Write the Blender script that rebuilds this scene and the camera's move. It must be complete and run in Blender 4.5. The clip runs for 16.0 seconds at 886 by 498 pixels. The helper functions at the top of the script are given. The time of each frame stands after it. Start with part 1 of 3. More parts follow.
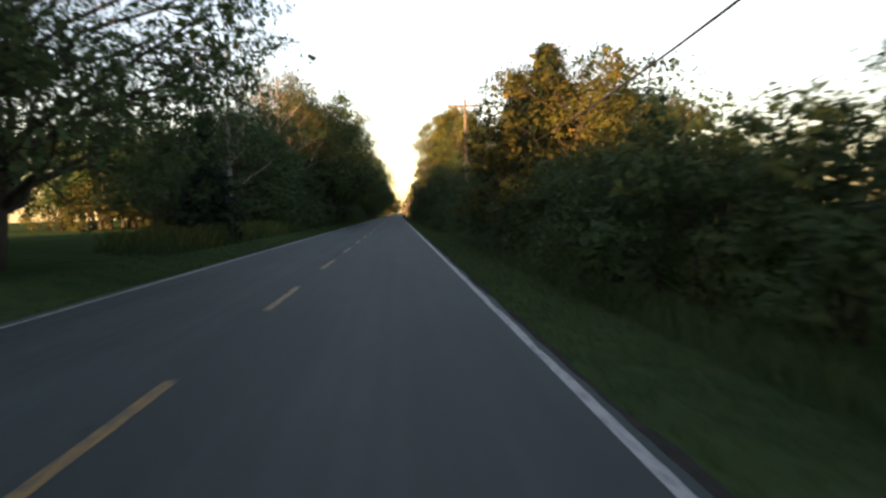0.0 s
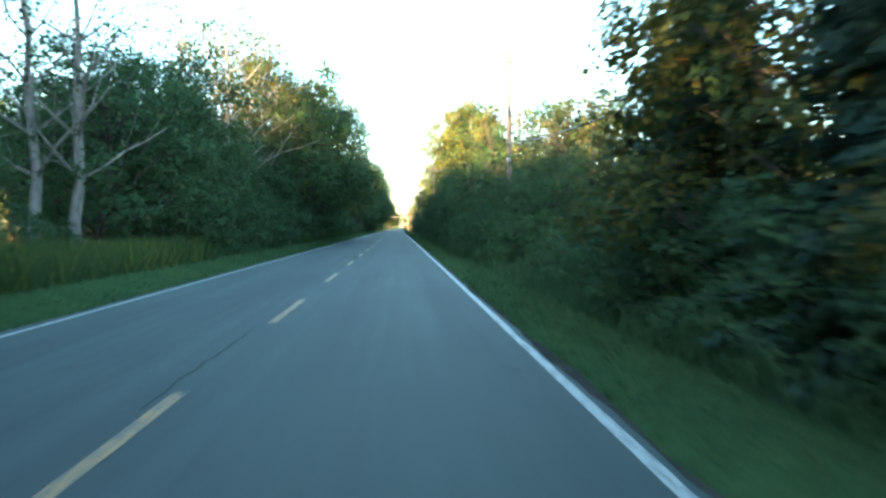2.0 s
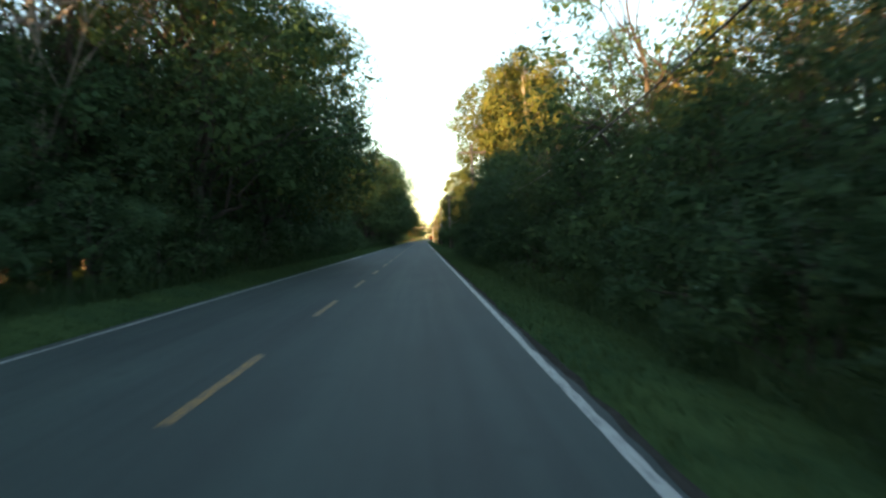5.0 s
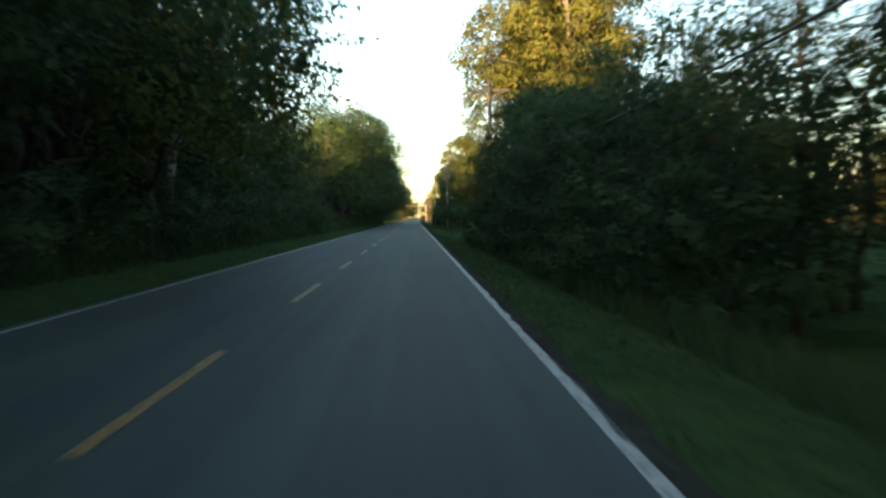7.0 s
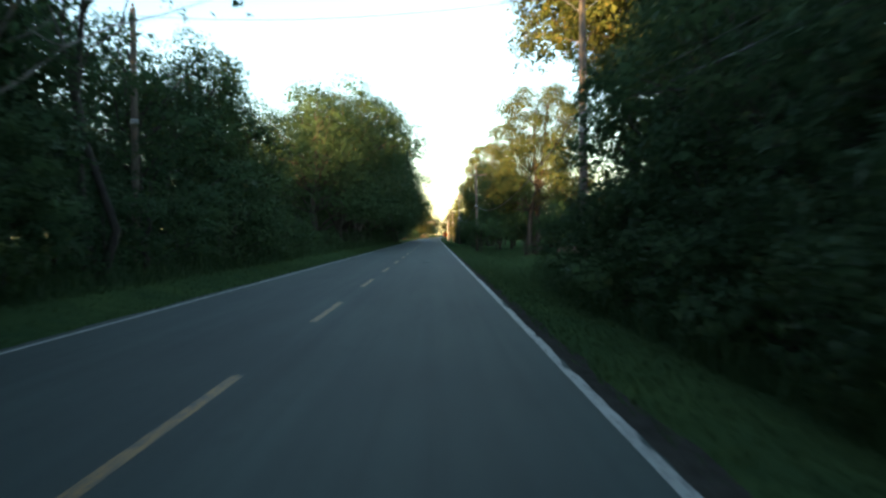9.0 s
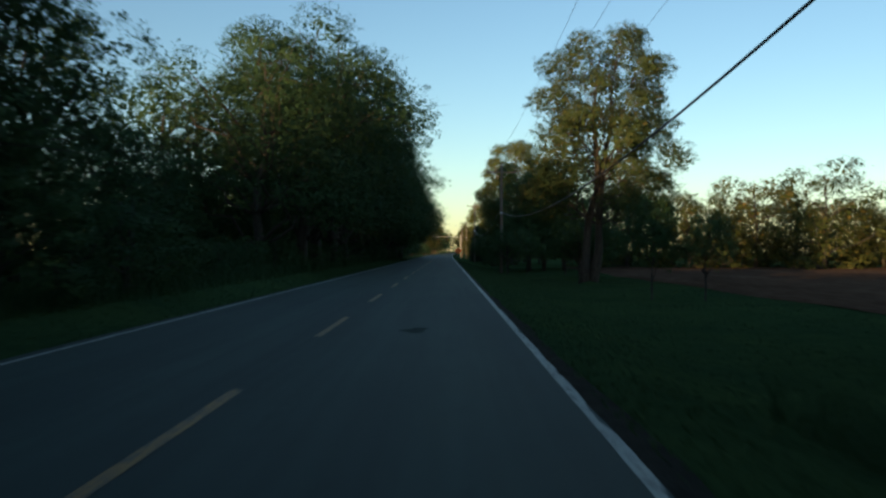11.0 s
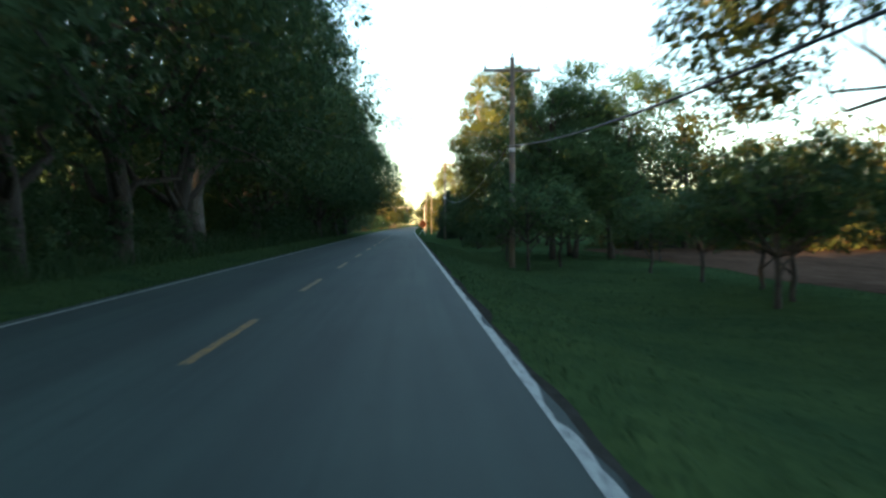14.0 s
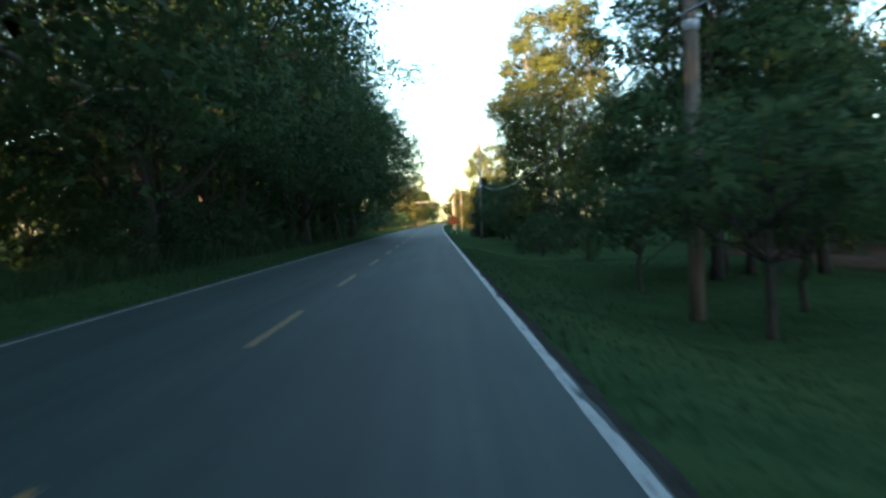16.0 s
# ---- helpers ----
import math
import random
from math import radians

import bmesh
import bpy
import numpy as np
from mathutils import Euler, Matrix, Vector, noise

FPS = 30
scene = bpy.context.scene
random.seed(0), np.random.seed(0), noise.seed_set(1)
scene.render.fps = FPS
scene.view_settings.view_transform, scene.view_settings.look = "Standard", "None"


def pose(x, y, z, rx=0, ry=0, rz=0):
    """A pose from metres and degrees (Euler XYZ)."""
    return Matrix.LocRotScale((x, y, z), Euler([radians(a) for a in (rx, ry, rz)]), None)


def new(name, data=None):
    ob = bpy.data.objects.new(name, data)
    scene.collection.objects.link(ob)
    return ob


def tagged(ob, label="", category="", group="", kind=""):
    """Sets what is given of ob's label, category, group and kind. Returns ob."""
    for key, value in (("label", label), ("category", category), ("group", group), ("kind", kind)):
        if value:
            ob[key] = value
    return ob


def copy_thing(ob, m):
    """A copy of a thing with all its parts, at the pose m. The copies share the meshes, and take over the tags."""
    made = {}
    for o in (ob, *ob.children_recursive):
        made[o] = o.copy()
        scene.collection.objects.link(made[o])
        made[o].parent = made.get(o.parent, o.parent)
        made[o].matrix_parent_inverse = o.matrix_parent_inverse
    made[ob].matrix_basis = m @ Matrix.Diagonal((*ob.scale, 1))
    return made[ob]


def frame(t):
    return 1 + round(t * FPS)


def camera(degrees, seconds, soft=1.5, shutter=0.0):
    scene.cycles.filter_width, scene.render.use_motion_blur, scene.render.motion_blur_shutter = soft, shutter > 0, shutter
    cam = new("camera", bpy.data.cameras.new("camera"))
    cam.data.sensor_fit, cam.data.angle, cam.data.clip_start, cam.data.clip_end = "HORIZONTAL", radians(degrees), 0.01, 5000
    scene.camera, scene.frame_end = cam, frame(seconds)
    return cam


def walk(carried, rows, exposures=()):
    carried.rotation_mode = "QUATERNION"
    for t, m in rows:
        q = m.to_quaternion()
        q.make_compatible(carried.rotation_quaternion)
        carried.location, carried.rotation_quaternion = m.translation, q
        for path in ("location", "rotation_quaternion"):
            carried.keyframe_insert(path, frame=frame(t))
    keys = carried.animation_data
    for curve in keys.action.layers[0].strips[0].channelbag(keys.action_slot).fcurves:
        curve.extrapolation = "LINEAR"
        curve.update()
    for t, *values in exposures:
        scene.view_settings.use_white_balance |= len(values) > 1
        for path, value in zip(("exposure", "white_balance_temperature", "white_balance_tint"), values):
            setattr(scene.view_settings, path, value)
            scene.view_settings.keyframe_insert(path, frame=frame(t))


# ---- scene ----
cam = camera(55.0, 16.0, soft=2.5, shutter=0.55)
# seconds, x, y, yaw, pitch, roll: the eye rides 1.345 m above the road
PATH = [
    (0.0, 1.899, 0.000, -3.08, -2.51, 1.44),
    (0.5, 1.837, 6.630, -3.34, -2.44, 1.46),
    (1.0, 1.802, 13.303, -3.80, -3.10, 1.05),
    (1.5, 1.815, 20.139, -4.01, -3.38, 1.12),
    (2.0, 1.783, 27.108, -3.03, -1.52, 0.43),
    (2.5, 1.771, 34.127, -1.91, -1.06, 1.46),
    (3.0, 1.737, 41.138, -0.79, -0.96, 0.79),
    (3.5, 1.864, 48.030, -0.84, -1.14, 0.33),
    (4.0, 1.931, 54.956, -0.95, -0.74, 1.22),
    (6.5, 2.054, 89.957, -1.50, -1.15, 2.23),
    (7.0, 2.011, 97.276, -1.93, -2.17, 1.15),
    (7.5, 2.021, 104.462, -1.82, -1.37, 1.06),
    (8.0, 1.961, 111.395, -0.64, -0.35, 0.97),
    (8.5, 1.939, 118.205, -0.86, -0.16, 1.45),
    (9.0, 1.917, 124.868, -0.56, -0.96, 0.62),
    (11.5, 2.013, 158.686, 0.24, 0.24, -0.16),
    (12.0, 1.965, 165.464, -0.36, -0.41, -0.54),
    (12.5, 2.086, 172.523, -2.34, -0.88, 1.13),
    (13.0, 2.057, 179.430, -3.00, -1.76, 0.15),
    (13.5, 2.146, 186.295, -3.22, -1.17, 0.04),
    (14.0, 2.153, 192.968, -2.34, -1.66, 0.07),
    (14.5, 2.161, 199.386, -1.79, -2.41, -0.26),
    (15.0, 2.167, 205.475, -1.14, -2.25, -0.14),
    (15.5, 2.221, 212.129, -1.89, -3.01, 1.86),
    (16.0, 2.149, 218.671, -0.54, -1.89, 1.96),
]
EXPOSURES = [
    (0.0, 2.09, 7700, 31),
    (0.5, 2.72, 7400, 22),
    (1.0, 3.66, 6000, 8),
    (1.5, 4.09, 5550, 1),
    (2.0, 3.79, 5600, -2),
    (2.5, 3.24, 5750, 2),
    (3.0, 2.64, 6150, 5),
    (3.5, 2.49, 6500, 7),
    (4.0, 2.55, 6850, 6),
    (6.5, 2.74, 6750, 11),
    (7.0, 2.59, 6850, 9),
    (7.5, 3.14, 6600, 2),
    (8.0, 2.66, 6650, 5),
    (8.5, 2.36, 6800, 10),
    (9.0, 2.49, 6400, 6),
    (11.5, 0.67, 5600, 2),
    (12.0, 0.84, 5550, 6),
    (12.5, 1.27, 5880, 15),
    (13.0, 1.99, 6900, 34),
    (13.5, 2.68, 6350, 13),
    (14.5, 2.56, 6150, 5),
    (15.0, 2.78, 5950, 7),
    (16.0, 2.84, 5800, 6),
]
walk(cam, [(t, pose(x, y, 1.345, 90 + pitch, roll, yaw)) for t, x, y, yaw, pitch, roll in PATH], EXPOSURES)

# ---- daylight: a low evening sun behind the traveller, to the left ----
SUN_EL, SUN_AZ = 8.0, 212.0  # degrees; azimuth clockwise from +y
world = bpy.data.worlds.new("evening_sky")
scene.world = world
world.use_nodes = True
wn = world.node_tree
sky = wn.nodes.new("ShaderNodeTexSky")
sky.sky_type = "NISHITA"
sky.sun_disc = False
sky.sun_elevation = radians(SUN_EL)
sky.sun_rotation = radians(SUN_AZ)
sky.altitude = 200
sky.air_density, sky.dust_density, sky.ozone_density = 1.0, 0.5, 1.2
wn.links.new(sky.outputs[0], wn.nodes["Background"].inputs[0])
wn.nodes["Background"].inputs[1].default_value = 0.1
sun_data = bpy.data.lights.new("sun", "SUN")
sun_data.energy, sun_data.angle, sun_data.color = 5.0, radians(0.5), (1.0, 0.60, 0.25)
sun = new("sun", sun_data)
toward = Vector((math.sin(radians(SUN_AZ)) * math.cos(radians(SUN_EL)), math.cos(radians(SUN_AZ)) * math.cos(radians(SUN_EL)), math.sin(radians(SUN_EL))))
sun.rotation_mode = "QUATERNION"
sun.rotation_quaternion = toward.to_track_quat("Z", "Y")
sun.location = (-40, -60, 40)


# ---- materials ----
def node(nt, kind, **inputs):
    n = nt.nodes.new(kind)
    for key, value in inputs.items():
        n.inputs[key.replace("_", " ")].default_value = value
    return n


def base_material(name, rough=0.8, metal=0.0, spec=0.3):
    m = bpy.data.materials.new(name)
    m.use_nodes = True
    b = m.node_tree.nodes["Principled BSDF"]
    b.inputs["Roughness"].default_value = rough
    b.inputs["Metallic"].default_value = metal
    b.inputs["Specular IOR Level"].default_value = spec
    return m, m.node_tree, b


def ramp(nt, source, stops):
    r = nt.nodes.new("ShaderNodeValToRGB")
    els = r.color_ramp.elements
    while len(els) < len(stops):
        els.new(0.5)
    for e, (at, col) in zip(els, stops):
        e.position, e.color = at, (*col, 1)
    nt.links.new(source, r.inputs[0])
    return r


def mixed(nt, a, b, fac, mode="MIX"):
    m = nt.nodes.new("ShaderNodeMix")
    m.data_type, m.blend_type = "RGBA", mode
    for sock, value in ((m.inputs[0], fac), (m.inputs[6], a), (m.inputs[7], b)):
        if isinstance(value, (int, float)):
            sock.default_value = value
        elif isinstance(value, tuple):
            sock.default_value = (*value, 1)
        else:
            nt.links.new(value, sock)
    return m.outputs[2]


def noise_at(nt, scale, stretch=(1, 1, 1), detail=4.0, space="Object"):
    tc = nt.nodes.new("ShaderNodeTexCoord")
    mp = nt.nodes.new("ShaderNodeMapping")
    mp.inputs["Scale"].default_value = stretch
    nt.links.new(tc.outputs[space], mp.inputs["Vector"])
    n = node(nt, "ShaderNodeTexNoise", Scale=scale, Detail=detail, Roughness=0.6)
    nt.links.new(mp.outputs[0], n.inputs["Vector"])
    return n.outputs["Fac"]


def bump(nt, b, height, strength, distance):
    n = node(nt, "ShaderNodeBump", Strength=strength, Distance=distance)
    nt.links.new(height, n.inputs["Height"])
    nt.links.new(n.outputs[0], b.inputs["Normal"])


def asphalt():
    m, nt, b = base_material("worn_asphalt", 0.75, spec=0.35)
    fine = ramp(nt, noise_at(nt, 90, detail=2), [(0.3, (0.0173, 0.0299, 0.0246)), (0.7, (0.0328, 0.0556, 0.0460))])
    tracks = ramp(nt, noise_at(nt, 1.1, (1, 0.03, 1), 3), [(0.35, (0.72, 0.72, 0.73)), (0.65, (1.2, 1.19, 1.18))])
    blot = ramp(nt, noise_at(nt, 0.5, (1, 0.35, 1), 5), [(0.3, (0.76, 0.76, 0.78)), (0.7, (1.15, 1.15, 1.13))])
    streak = ramp(nt, noise_at(nt, 4.5, (1, 0.012, 1), 2), [(0.36, (0.86, 0.87, 0.88)), (0.5, (1, 1, 1)), (0.66, (1.08, 1.08, 1.06))])
    spots = ramp(nt, noise_at(nt, 2.6, (1, 0.6, 1), 4), [(0.28, (0.72, 0.73, 0.74)), (0.40, (1, 1, 1))])
    c = mixed(nt, fine.outputs[0], tracks.outputs[0], 1.0, "MULTIPLY")
    for layer in (blot, streak, spots):
        c = mixed(nt, c, layer.outputs[0], 1.0, "MULTIPLY")
    nt.links.new(c, b.inputs["Base Color"])
    bump(nt, b, noise_at(nt, 120, detail=2), 0.5, 0.004)
    return m


def speckled(name, dark, light, scale, rough=0.85, stretch=(1, 1, 1), relief=0.3, depth=0.01, spec=0.25, detail=5.0):
    m, nt, b = base_material(name, rough, spec=spec)
    c = ramp(nt, noise_at(nt, scale, stretch, detail), [(0.3, dark), (0.7, light)])
    wide = ramp(nt, noise_at(nt, scale * 0.13, stretch, 3), [(0.3, (0.72, 0.72, 0.72)), (0.7, (1.2, 1.2, 1.2))])
    nt.links.new(mixed(nt, c.outputs[0], wide.outputs[0], 1.0, "MULTIPLY"), b.inputs["Base Color"])
    if relief:
        bump(nt, b, noise_at(nt, scale * 2, stretch, 4), relief, depth)
    return m


def paint(name, colour, under, wear):
    m, nt, b = base_material(name, 0.6, spec=0.4)
    mask = ramp(nt, noise_at(nt, 14, (1, 0.5, 1), 6), [(wear - 0.06, (0, 0, 0)), (wear + 0.06, (1, 1, 1))])
    tone = ramp(nt, noise_at(nt, 3, detail=3), [(0.3, tuple(0.75 * k for k in colour)), (0.7, colour)])
    nt.links.new(mixed(nt, under, tone.outputs[0], mask.outputs[0]), b.inputs["Base Color"])
    return m


def foliage(name, deep, fresh, turning, share=0.12):
    """Leaves: hue varies leaf by leaf and tree by tree, and light passes through them."""
    m, nt, b = base_material(name, 0.7, spec=0.12)
    geo = nt.nodes.new("ShaderNodeNewGeometry")
    info = nt.nodes.new("ShaderNodeObjectInfo")
    leaf = ramp(nt, geo.outputs["Random Per Island"], [(0.0, deep), (1.0 - share, fresh), (1.0, turning)])
    tree = ramp(nt, info.outputs["Random"], [(0.0, (0.8, 0.85, 0.8)), (0.5, (1, 1, 1)), (1.0, (1.12, 1.06, 0.9))])
    c = mixed(nt, leaf.outputs[0], tree.outputs[0], 1.0, "MULTIPLY")
    nt.links.new(c, b.inputs["Base Color"])
    tr = nt.nodes.new("ShaderNodeBsdfTranslucent")
    nt.links.new(c, tr.inputs["Color"])
    mx = nt.nodes.new("ShaderNodeMixShader")
    mx.inputs[0].default_value = 0.32
    nt.links.new(b.outputs[0], mx.inputs[1])
    nt.links.new(tr.outputs[0], mx.inputs[2])
    nt.links.new(mx.outputs[0], nt.nodes["Material Output"].inputs["Surface"])
    return m


def grassland():
    m, nt, b = base_material("rough_grass", 1.0, spec=0.0)
    fine = ramp(nt, noise_at(nt, 16, detail=6), [(0.3, (0.0327, 0.0568, 0.0249)), (0.7, (0.055, 0.0929, 0.0413))])
    patch = ramp(nt, noise_at(nt, 1.6, detail=4), [(0.3, (0.75, 0.8, 0.8)), (0.7, (1.2, 1.15, 1.05))])
    broad = ramp(nt, noise_at(nt, 0.22, detail=3), [(0.35, (0.8, 0.85, 0.85)), (0.65, (1.2, 1.12, 0.95))])
    c = mixed(nt, fine.outputs[0], patch.outputs[0], 1.0, "MULTIPLY")
    nt.links.new(mixed(nt, c, broad.outputs[0], 1.0, "MULTIPLY"), b.inputs["Base Color"])
    bump(nt, b, noise_at(nt, 30, detail=5), 0.6, 0.03)
    return m


ASPHALT = asphalt()
GRASS = grassland()
FIELD = speckled("brown_stubble_field", (0.0688, 0.0413, 0.0258), (0.125, 0.0791, 0.0516), 3.0, rough=1.0, stretch=(1.0, 0.2, 1), relief=0.5, depth=0.06, spec=0.0)
GRAVEL = speckled("dark_gravel_shoulder", (0.028, 0.028, 0.023), (0.075, 0.07, 0.058), 40.0, rough=1.0, relief=0.8, depth=0.015, spec=0.0)
WHITE_LINE = paint("worn_white_paint", (0.375, 0.383, 0.34), (0.0495, 0.0594, 0.054), 0.42)
YELLOW_LINE = paint("worn_yellow_paint", (0.315, 0.178, 0.038), (0.0528, 0.0546, 0.0493), 0.48)
TAR = speckled("black_tar", (0.0166, 0.0257, 0.0232), (0.0274, 0.0423, 0.0382), 12.0, rough=0.9, relief=0.2, spec=0.1)
BARK = speckled("grey_brown_bark", (0.026, 0.021, 0.017), (0.08, 0.068, 0.057), 14.0, stretch=(1, 1, 0.2), relief=0.9, depth=0.03)
PALE_BARK = speckled("pale_grey_bark", (0.11, 0.10, 0.088), (0.27, 0.245, 0.22), 9.0, stretch=(1, 1, 0.25), relief=0.8, depth=0.03)
POLE_WOOD = speckled("weathered_pole_wood", (0.09, 0.072, 0.058), (0.21, 0.18, 0.15), 16.0, stretch=(1, 1, 0.06), relief=0.5, depth=0.01)
CABLE = speckled("black_cable_jacket", (0.012, 0.012, 0.013), (0.03, 0.03, 0.032), 8.0, rough=0.5, relief=0.0)
STEEL = speckled("galvanised_steel", (0.28, 0.29, 0.30), (0.45, 0.46, 0.47), 20.0, rough=0.45, relief=0.1)
PALE_STEEL = speckled("pale_painted_steel", (0.40, 0.37, 0.33), (0.52, 0.49, 0.44), 6.0, rough=0.5, relief=0.05)
CERAMIC = speckled("brown_glazed_ceramic", (0.10, 0.05, 0.03), (0.16, 0.09, 0.06), 20.0, rough=0.2, relief=0.0)
ORANGE = speckled("orange_sign_sheeting", (0.80, 0.13, 0.03), (0.90, 0.17, 0.04), 5.0, rough=0.4, relief=0.0)
SIGN_WHITE = speckled("white_sign_sheeting", (0.70, 0.70, 0.69), (0.82, 0.82, 0.81), 5.0, rough=0.4, relief=0.0)


LEAVES = {
    "wood_leaves": ((0.04, 0.0766, 0.0348), (0.0583, 0.104, 0.0435), (0.104, 0.109, 0.0391), 0.05),
    "turning_leaves": ((0.0696, 0.094, 0.0261), (0.117, 0.135, 0.0365), (0.191, 0.148, 0.0435), 0.2),
    "shrub_leaves": ((0.0409, 0.0774, 0.0348), (0.0592, 0.106, 0.0435), (0.087, 0.109, 0.0391), 0.05),
    "feathery_leaves": ((0.047, 0.087, 0.0365), (0.0696, 0.12, 0.0452), (0.131, 0.131, 0.0391), 0.06),
    "locust_leaves": ((0.040, 0.068, 0.029), (0.068, 0.094, 0.034), (0.14, 0.108, 0.034), 0.16),
    "spruce_needles": ((0.0226, 0.0452, 0.0296), (0.04, 0.0696, 0.0418), (0.0522, 0.0783, 0.0348), 0.05),
    # browner tones, which on the right-hand hedge also stand in for orange sunlight
    "field_edge_leaves": ((0.0391, 0.0566, 0.0174), (0.087, 0.0914, 0.0261), (0.183, 0.122, 0.0348), 0.15),
}
LEAF_WOOD, LEAF_TURN, LEAF_SHRUB, LEAF_LAWN, LEAF_LOCUST, LEAF_SPRUCE, LEAF_FIELD = [foliage(key, *value) for key, value in LEAVES.items()]
GRASS_BLADE = foliage("grass_blades", (0.0378, 0.0688, 0.0284), (0.055, 0.0963, 0.0404), (0.0731, 0.103, 0.0413), 0.08)

WEED_BLADE = foliage("weed_stalks", (0.0387, 0.0688, 0.0206), (0.0688, 0.0989, 0.0292), (0.258, 0.206, 0.043), 0.14)


# ---- mesh helpers ----
def mesh_of(name, verts, faces, material, smooth=False):
    me = bpy.data.meshes.new(name)
    me.from_pydata([tuple(v) for v in verts], [], [tuple(f) for f in faces])
    me.materials.append(material)
    if smooth:
        me.polygons.foreach_set("use_smooth", [True] * len(me.polygons))
    me.update()
    return me


def loose_mesh(name, corners, material, normals=None):
    """A mesh of loose small faces from an array (count, corners, 3), shaded by normals (count, 3) if given."""
    n, k = corners.shape[:2]
    me = bpy.data.meshes.new(name)
    me.vertices.add(k * n)
    me.vertices.foreach_set("co", np.ascontiguousarray(corners, dtype=np.float32).ravel())
    me.loops.add(k * n)
    me.loops.foreach_set("vertex_index", np.arange(k * n, dtype=np.int32))
    me.polygons.add(n)
    me.polygons.foreach_set("loop_start", np.arange(0, k * n, k, dtype=np.int32))
    me.materials.append(material)
    me.update(calc_edges=True)
    if normals is not None:
        me.polygons.foreach_set("use_smooth", [True] * n)
        me.normals_split_custom_set(np.repeat(normals, k, 0).tolist())
    return me


def part(name, me, parent, label=""):
    ob = new(name, me)
    ob.parent = parent
    return tagged(ob, label) if label else ob


def root(name, label, category, group="", place=(0, 0, 0)):
    ob = new(name)
    ob.empty_display_size = 0.3
    ob.location = place
    return tagged(ob, label, category, group)


class Tubes:
    """Collects tapered tubes along polylines into one mesh."""

    def __init__(self, sides=7):
        self.v, self.f, self.sides = [], [], sides

    def add(self, pts, radii, sides=None):
        k = sides or self.sides
        pts = [Vector(p) for p in pts]
        start = len(self.v)
        for i, p in enumerate(pts):
            along = (pts[min(i + 1, len(pts) - 1)] - pts[max(i - 1, 0)]).normalized()
            side = along.cross(Vector((0.31, 0.95, 0.05))).normalized()
            up = side.cross(along)
            for j in range(k):
                a = 2 * math.pi * j / k
                self.v.append(p + (side * math.cos(a) + up * math.sin(a)) * radii[i])
        for i in range(len(pts) - 1):
            for j in range(k):
                a, b = start + i * k + j, start + i * k + (j + 1) % k
                self.f.append((a, b, b + k, a + k))
        self.f.append(tuple(start + j for j in reversed(range(k))))
        self.f.append(tuple(start + (len(pts) - 1) * k + j for j in range(k)))
        return self

    def mesh(self, name, material):
        return mesh_of(name, self.v, self.f, material, True)


def bent(rng, a, b, steps, wobble):
    """A wavering line from a to b."""
    a, b = np.array(a, float), np.array(b, float)
    pts = [a + (b - a) * i / steps for i in range(steps + 1)]
    for p in pts[1:-1]:
        p += rng.normal(0, wobble, 3)
    return pts


def leaf_sprays(rng, centres, outward, size, per=6, spread=0.3, droop=0.25):
    """Sprays of folded leaves about the given centres, their faces turned mostly outward and up."""
    n = len(centres) * per
    c = np.repeat(centres, per, 0) + rng.normal(0, spread, (n, 3)) * (1, 1, 0.7)
    o = np.repeat(outward * 0.9 + rng.normal(0, 0.3, outward.shape), per, 0)
    face = o + rng.normal(0, 0.42, (n, 3)) + (0, 0, 0.45)
    face /= np.linalg.norm(face, axis=1, keepdims=True) + 1e-9
    axis = np.cross(face, rng.normal(0, 1, (n, 3))) + o * 0.3 - (0, 0, droop)
    axis /= np.linalg.norm(axis, axis=1, keepdims=True) + 1e-9
    side = np.cross(axis, face)
    side /= np.linalg.norm(side, axis=1, keepdims=True) + 1e-9
    fold = np.cross(side, axis)
    ln = size * rng.uniform(0.6, 1.35, (n, 1))
    w = ln * rng.uniform(0.30, 0.46, (n, 1))
    soft = np.repeat(outward, per, 0) + face * 0.2 + (0, 0, 0.12)
    soft /= np.linalg.norm(soft, axis=1, keepdims=True) + 1e-9
    return np.stack([c + side * w, c + axis * ln + fold * w * 0.3, c - side * w], 1), soft


def leaf_mesh(name, sprays, material):
    return loose_mesh(name, np.concatenate([s[0] for s in sprays]), material, np.concatenate([s[1] for s in sprays]))


def blob_points(rng, blobs, n, shell=0.55, most=1.06):
    """Points in the outer, upper part of lumps (centre, radii), and the ways outward."""
    weight = np.array([b[1][0] * b[1][1] + b[1][1] * b[1][2] for b in blobs])
    pick = rng.choice(len(blobs), n, p=weight / weight.sum())
    cen = np.array([b[0] for b in blobs])[pick]
    rad = np.array([b[1] for b in blobs])[pick]
    away = cen * (1, 1, 0)
    away = 0.7 * away / (np.linalg.norm(away, axis=1, keepdims=True) + 0.3) + (0, 0, 0.55)
    d = rng.normal(0, 1, (n, 3))
    d /= np.linalg.norm(d, axis=1, keepdims=True)
    under = (d * away).sum(1) < -0.30
    d[under] *= -1
    r = shell + (most - shell) * rng.uniform(0, 1, (n, 1)) ** 0.6
    return cen + d * r * rad, d


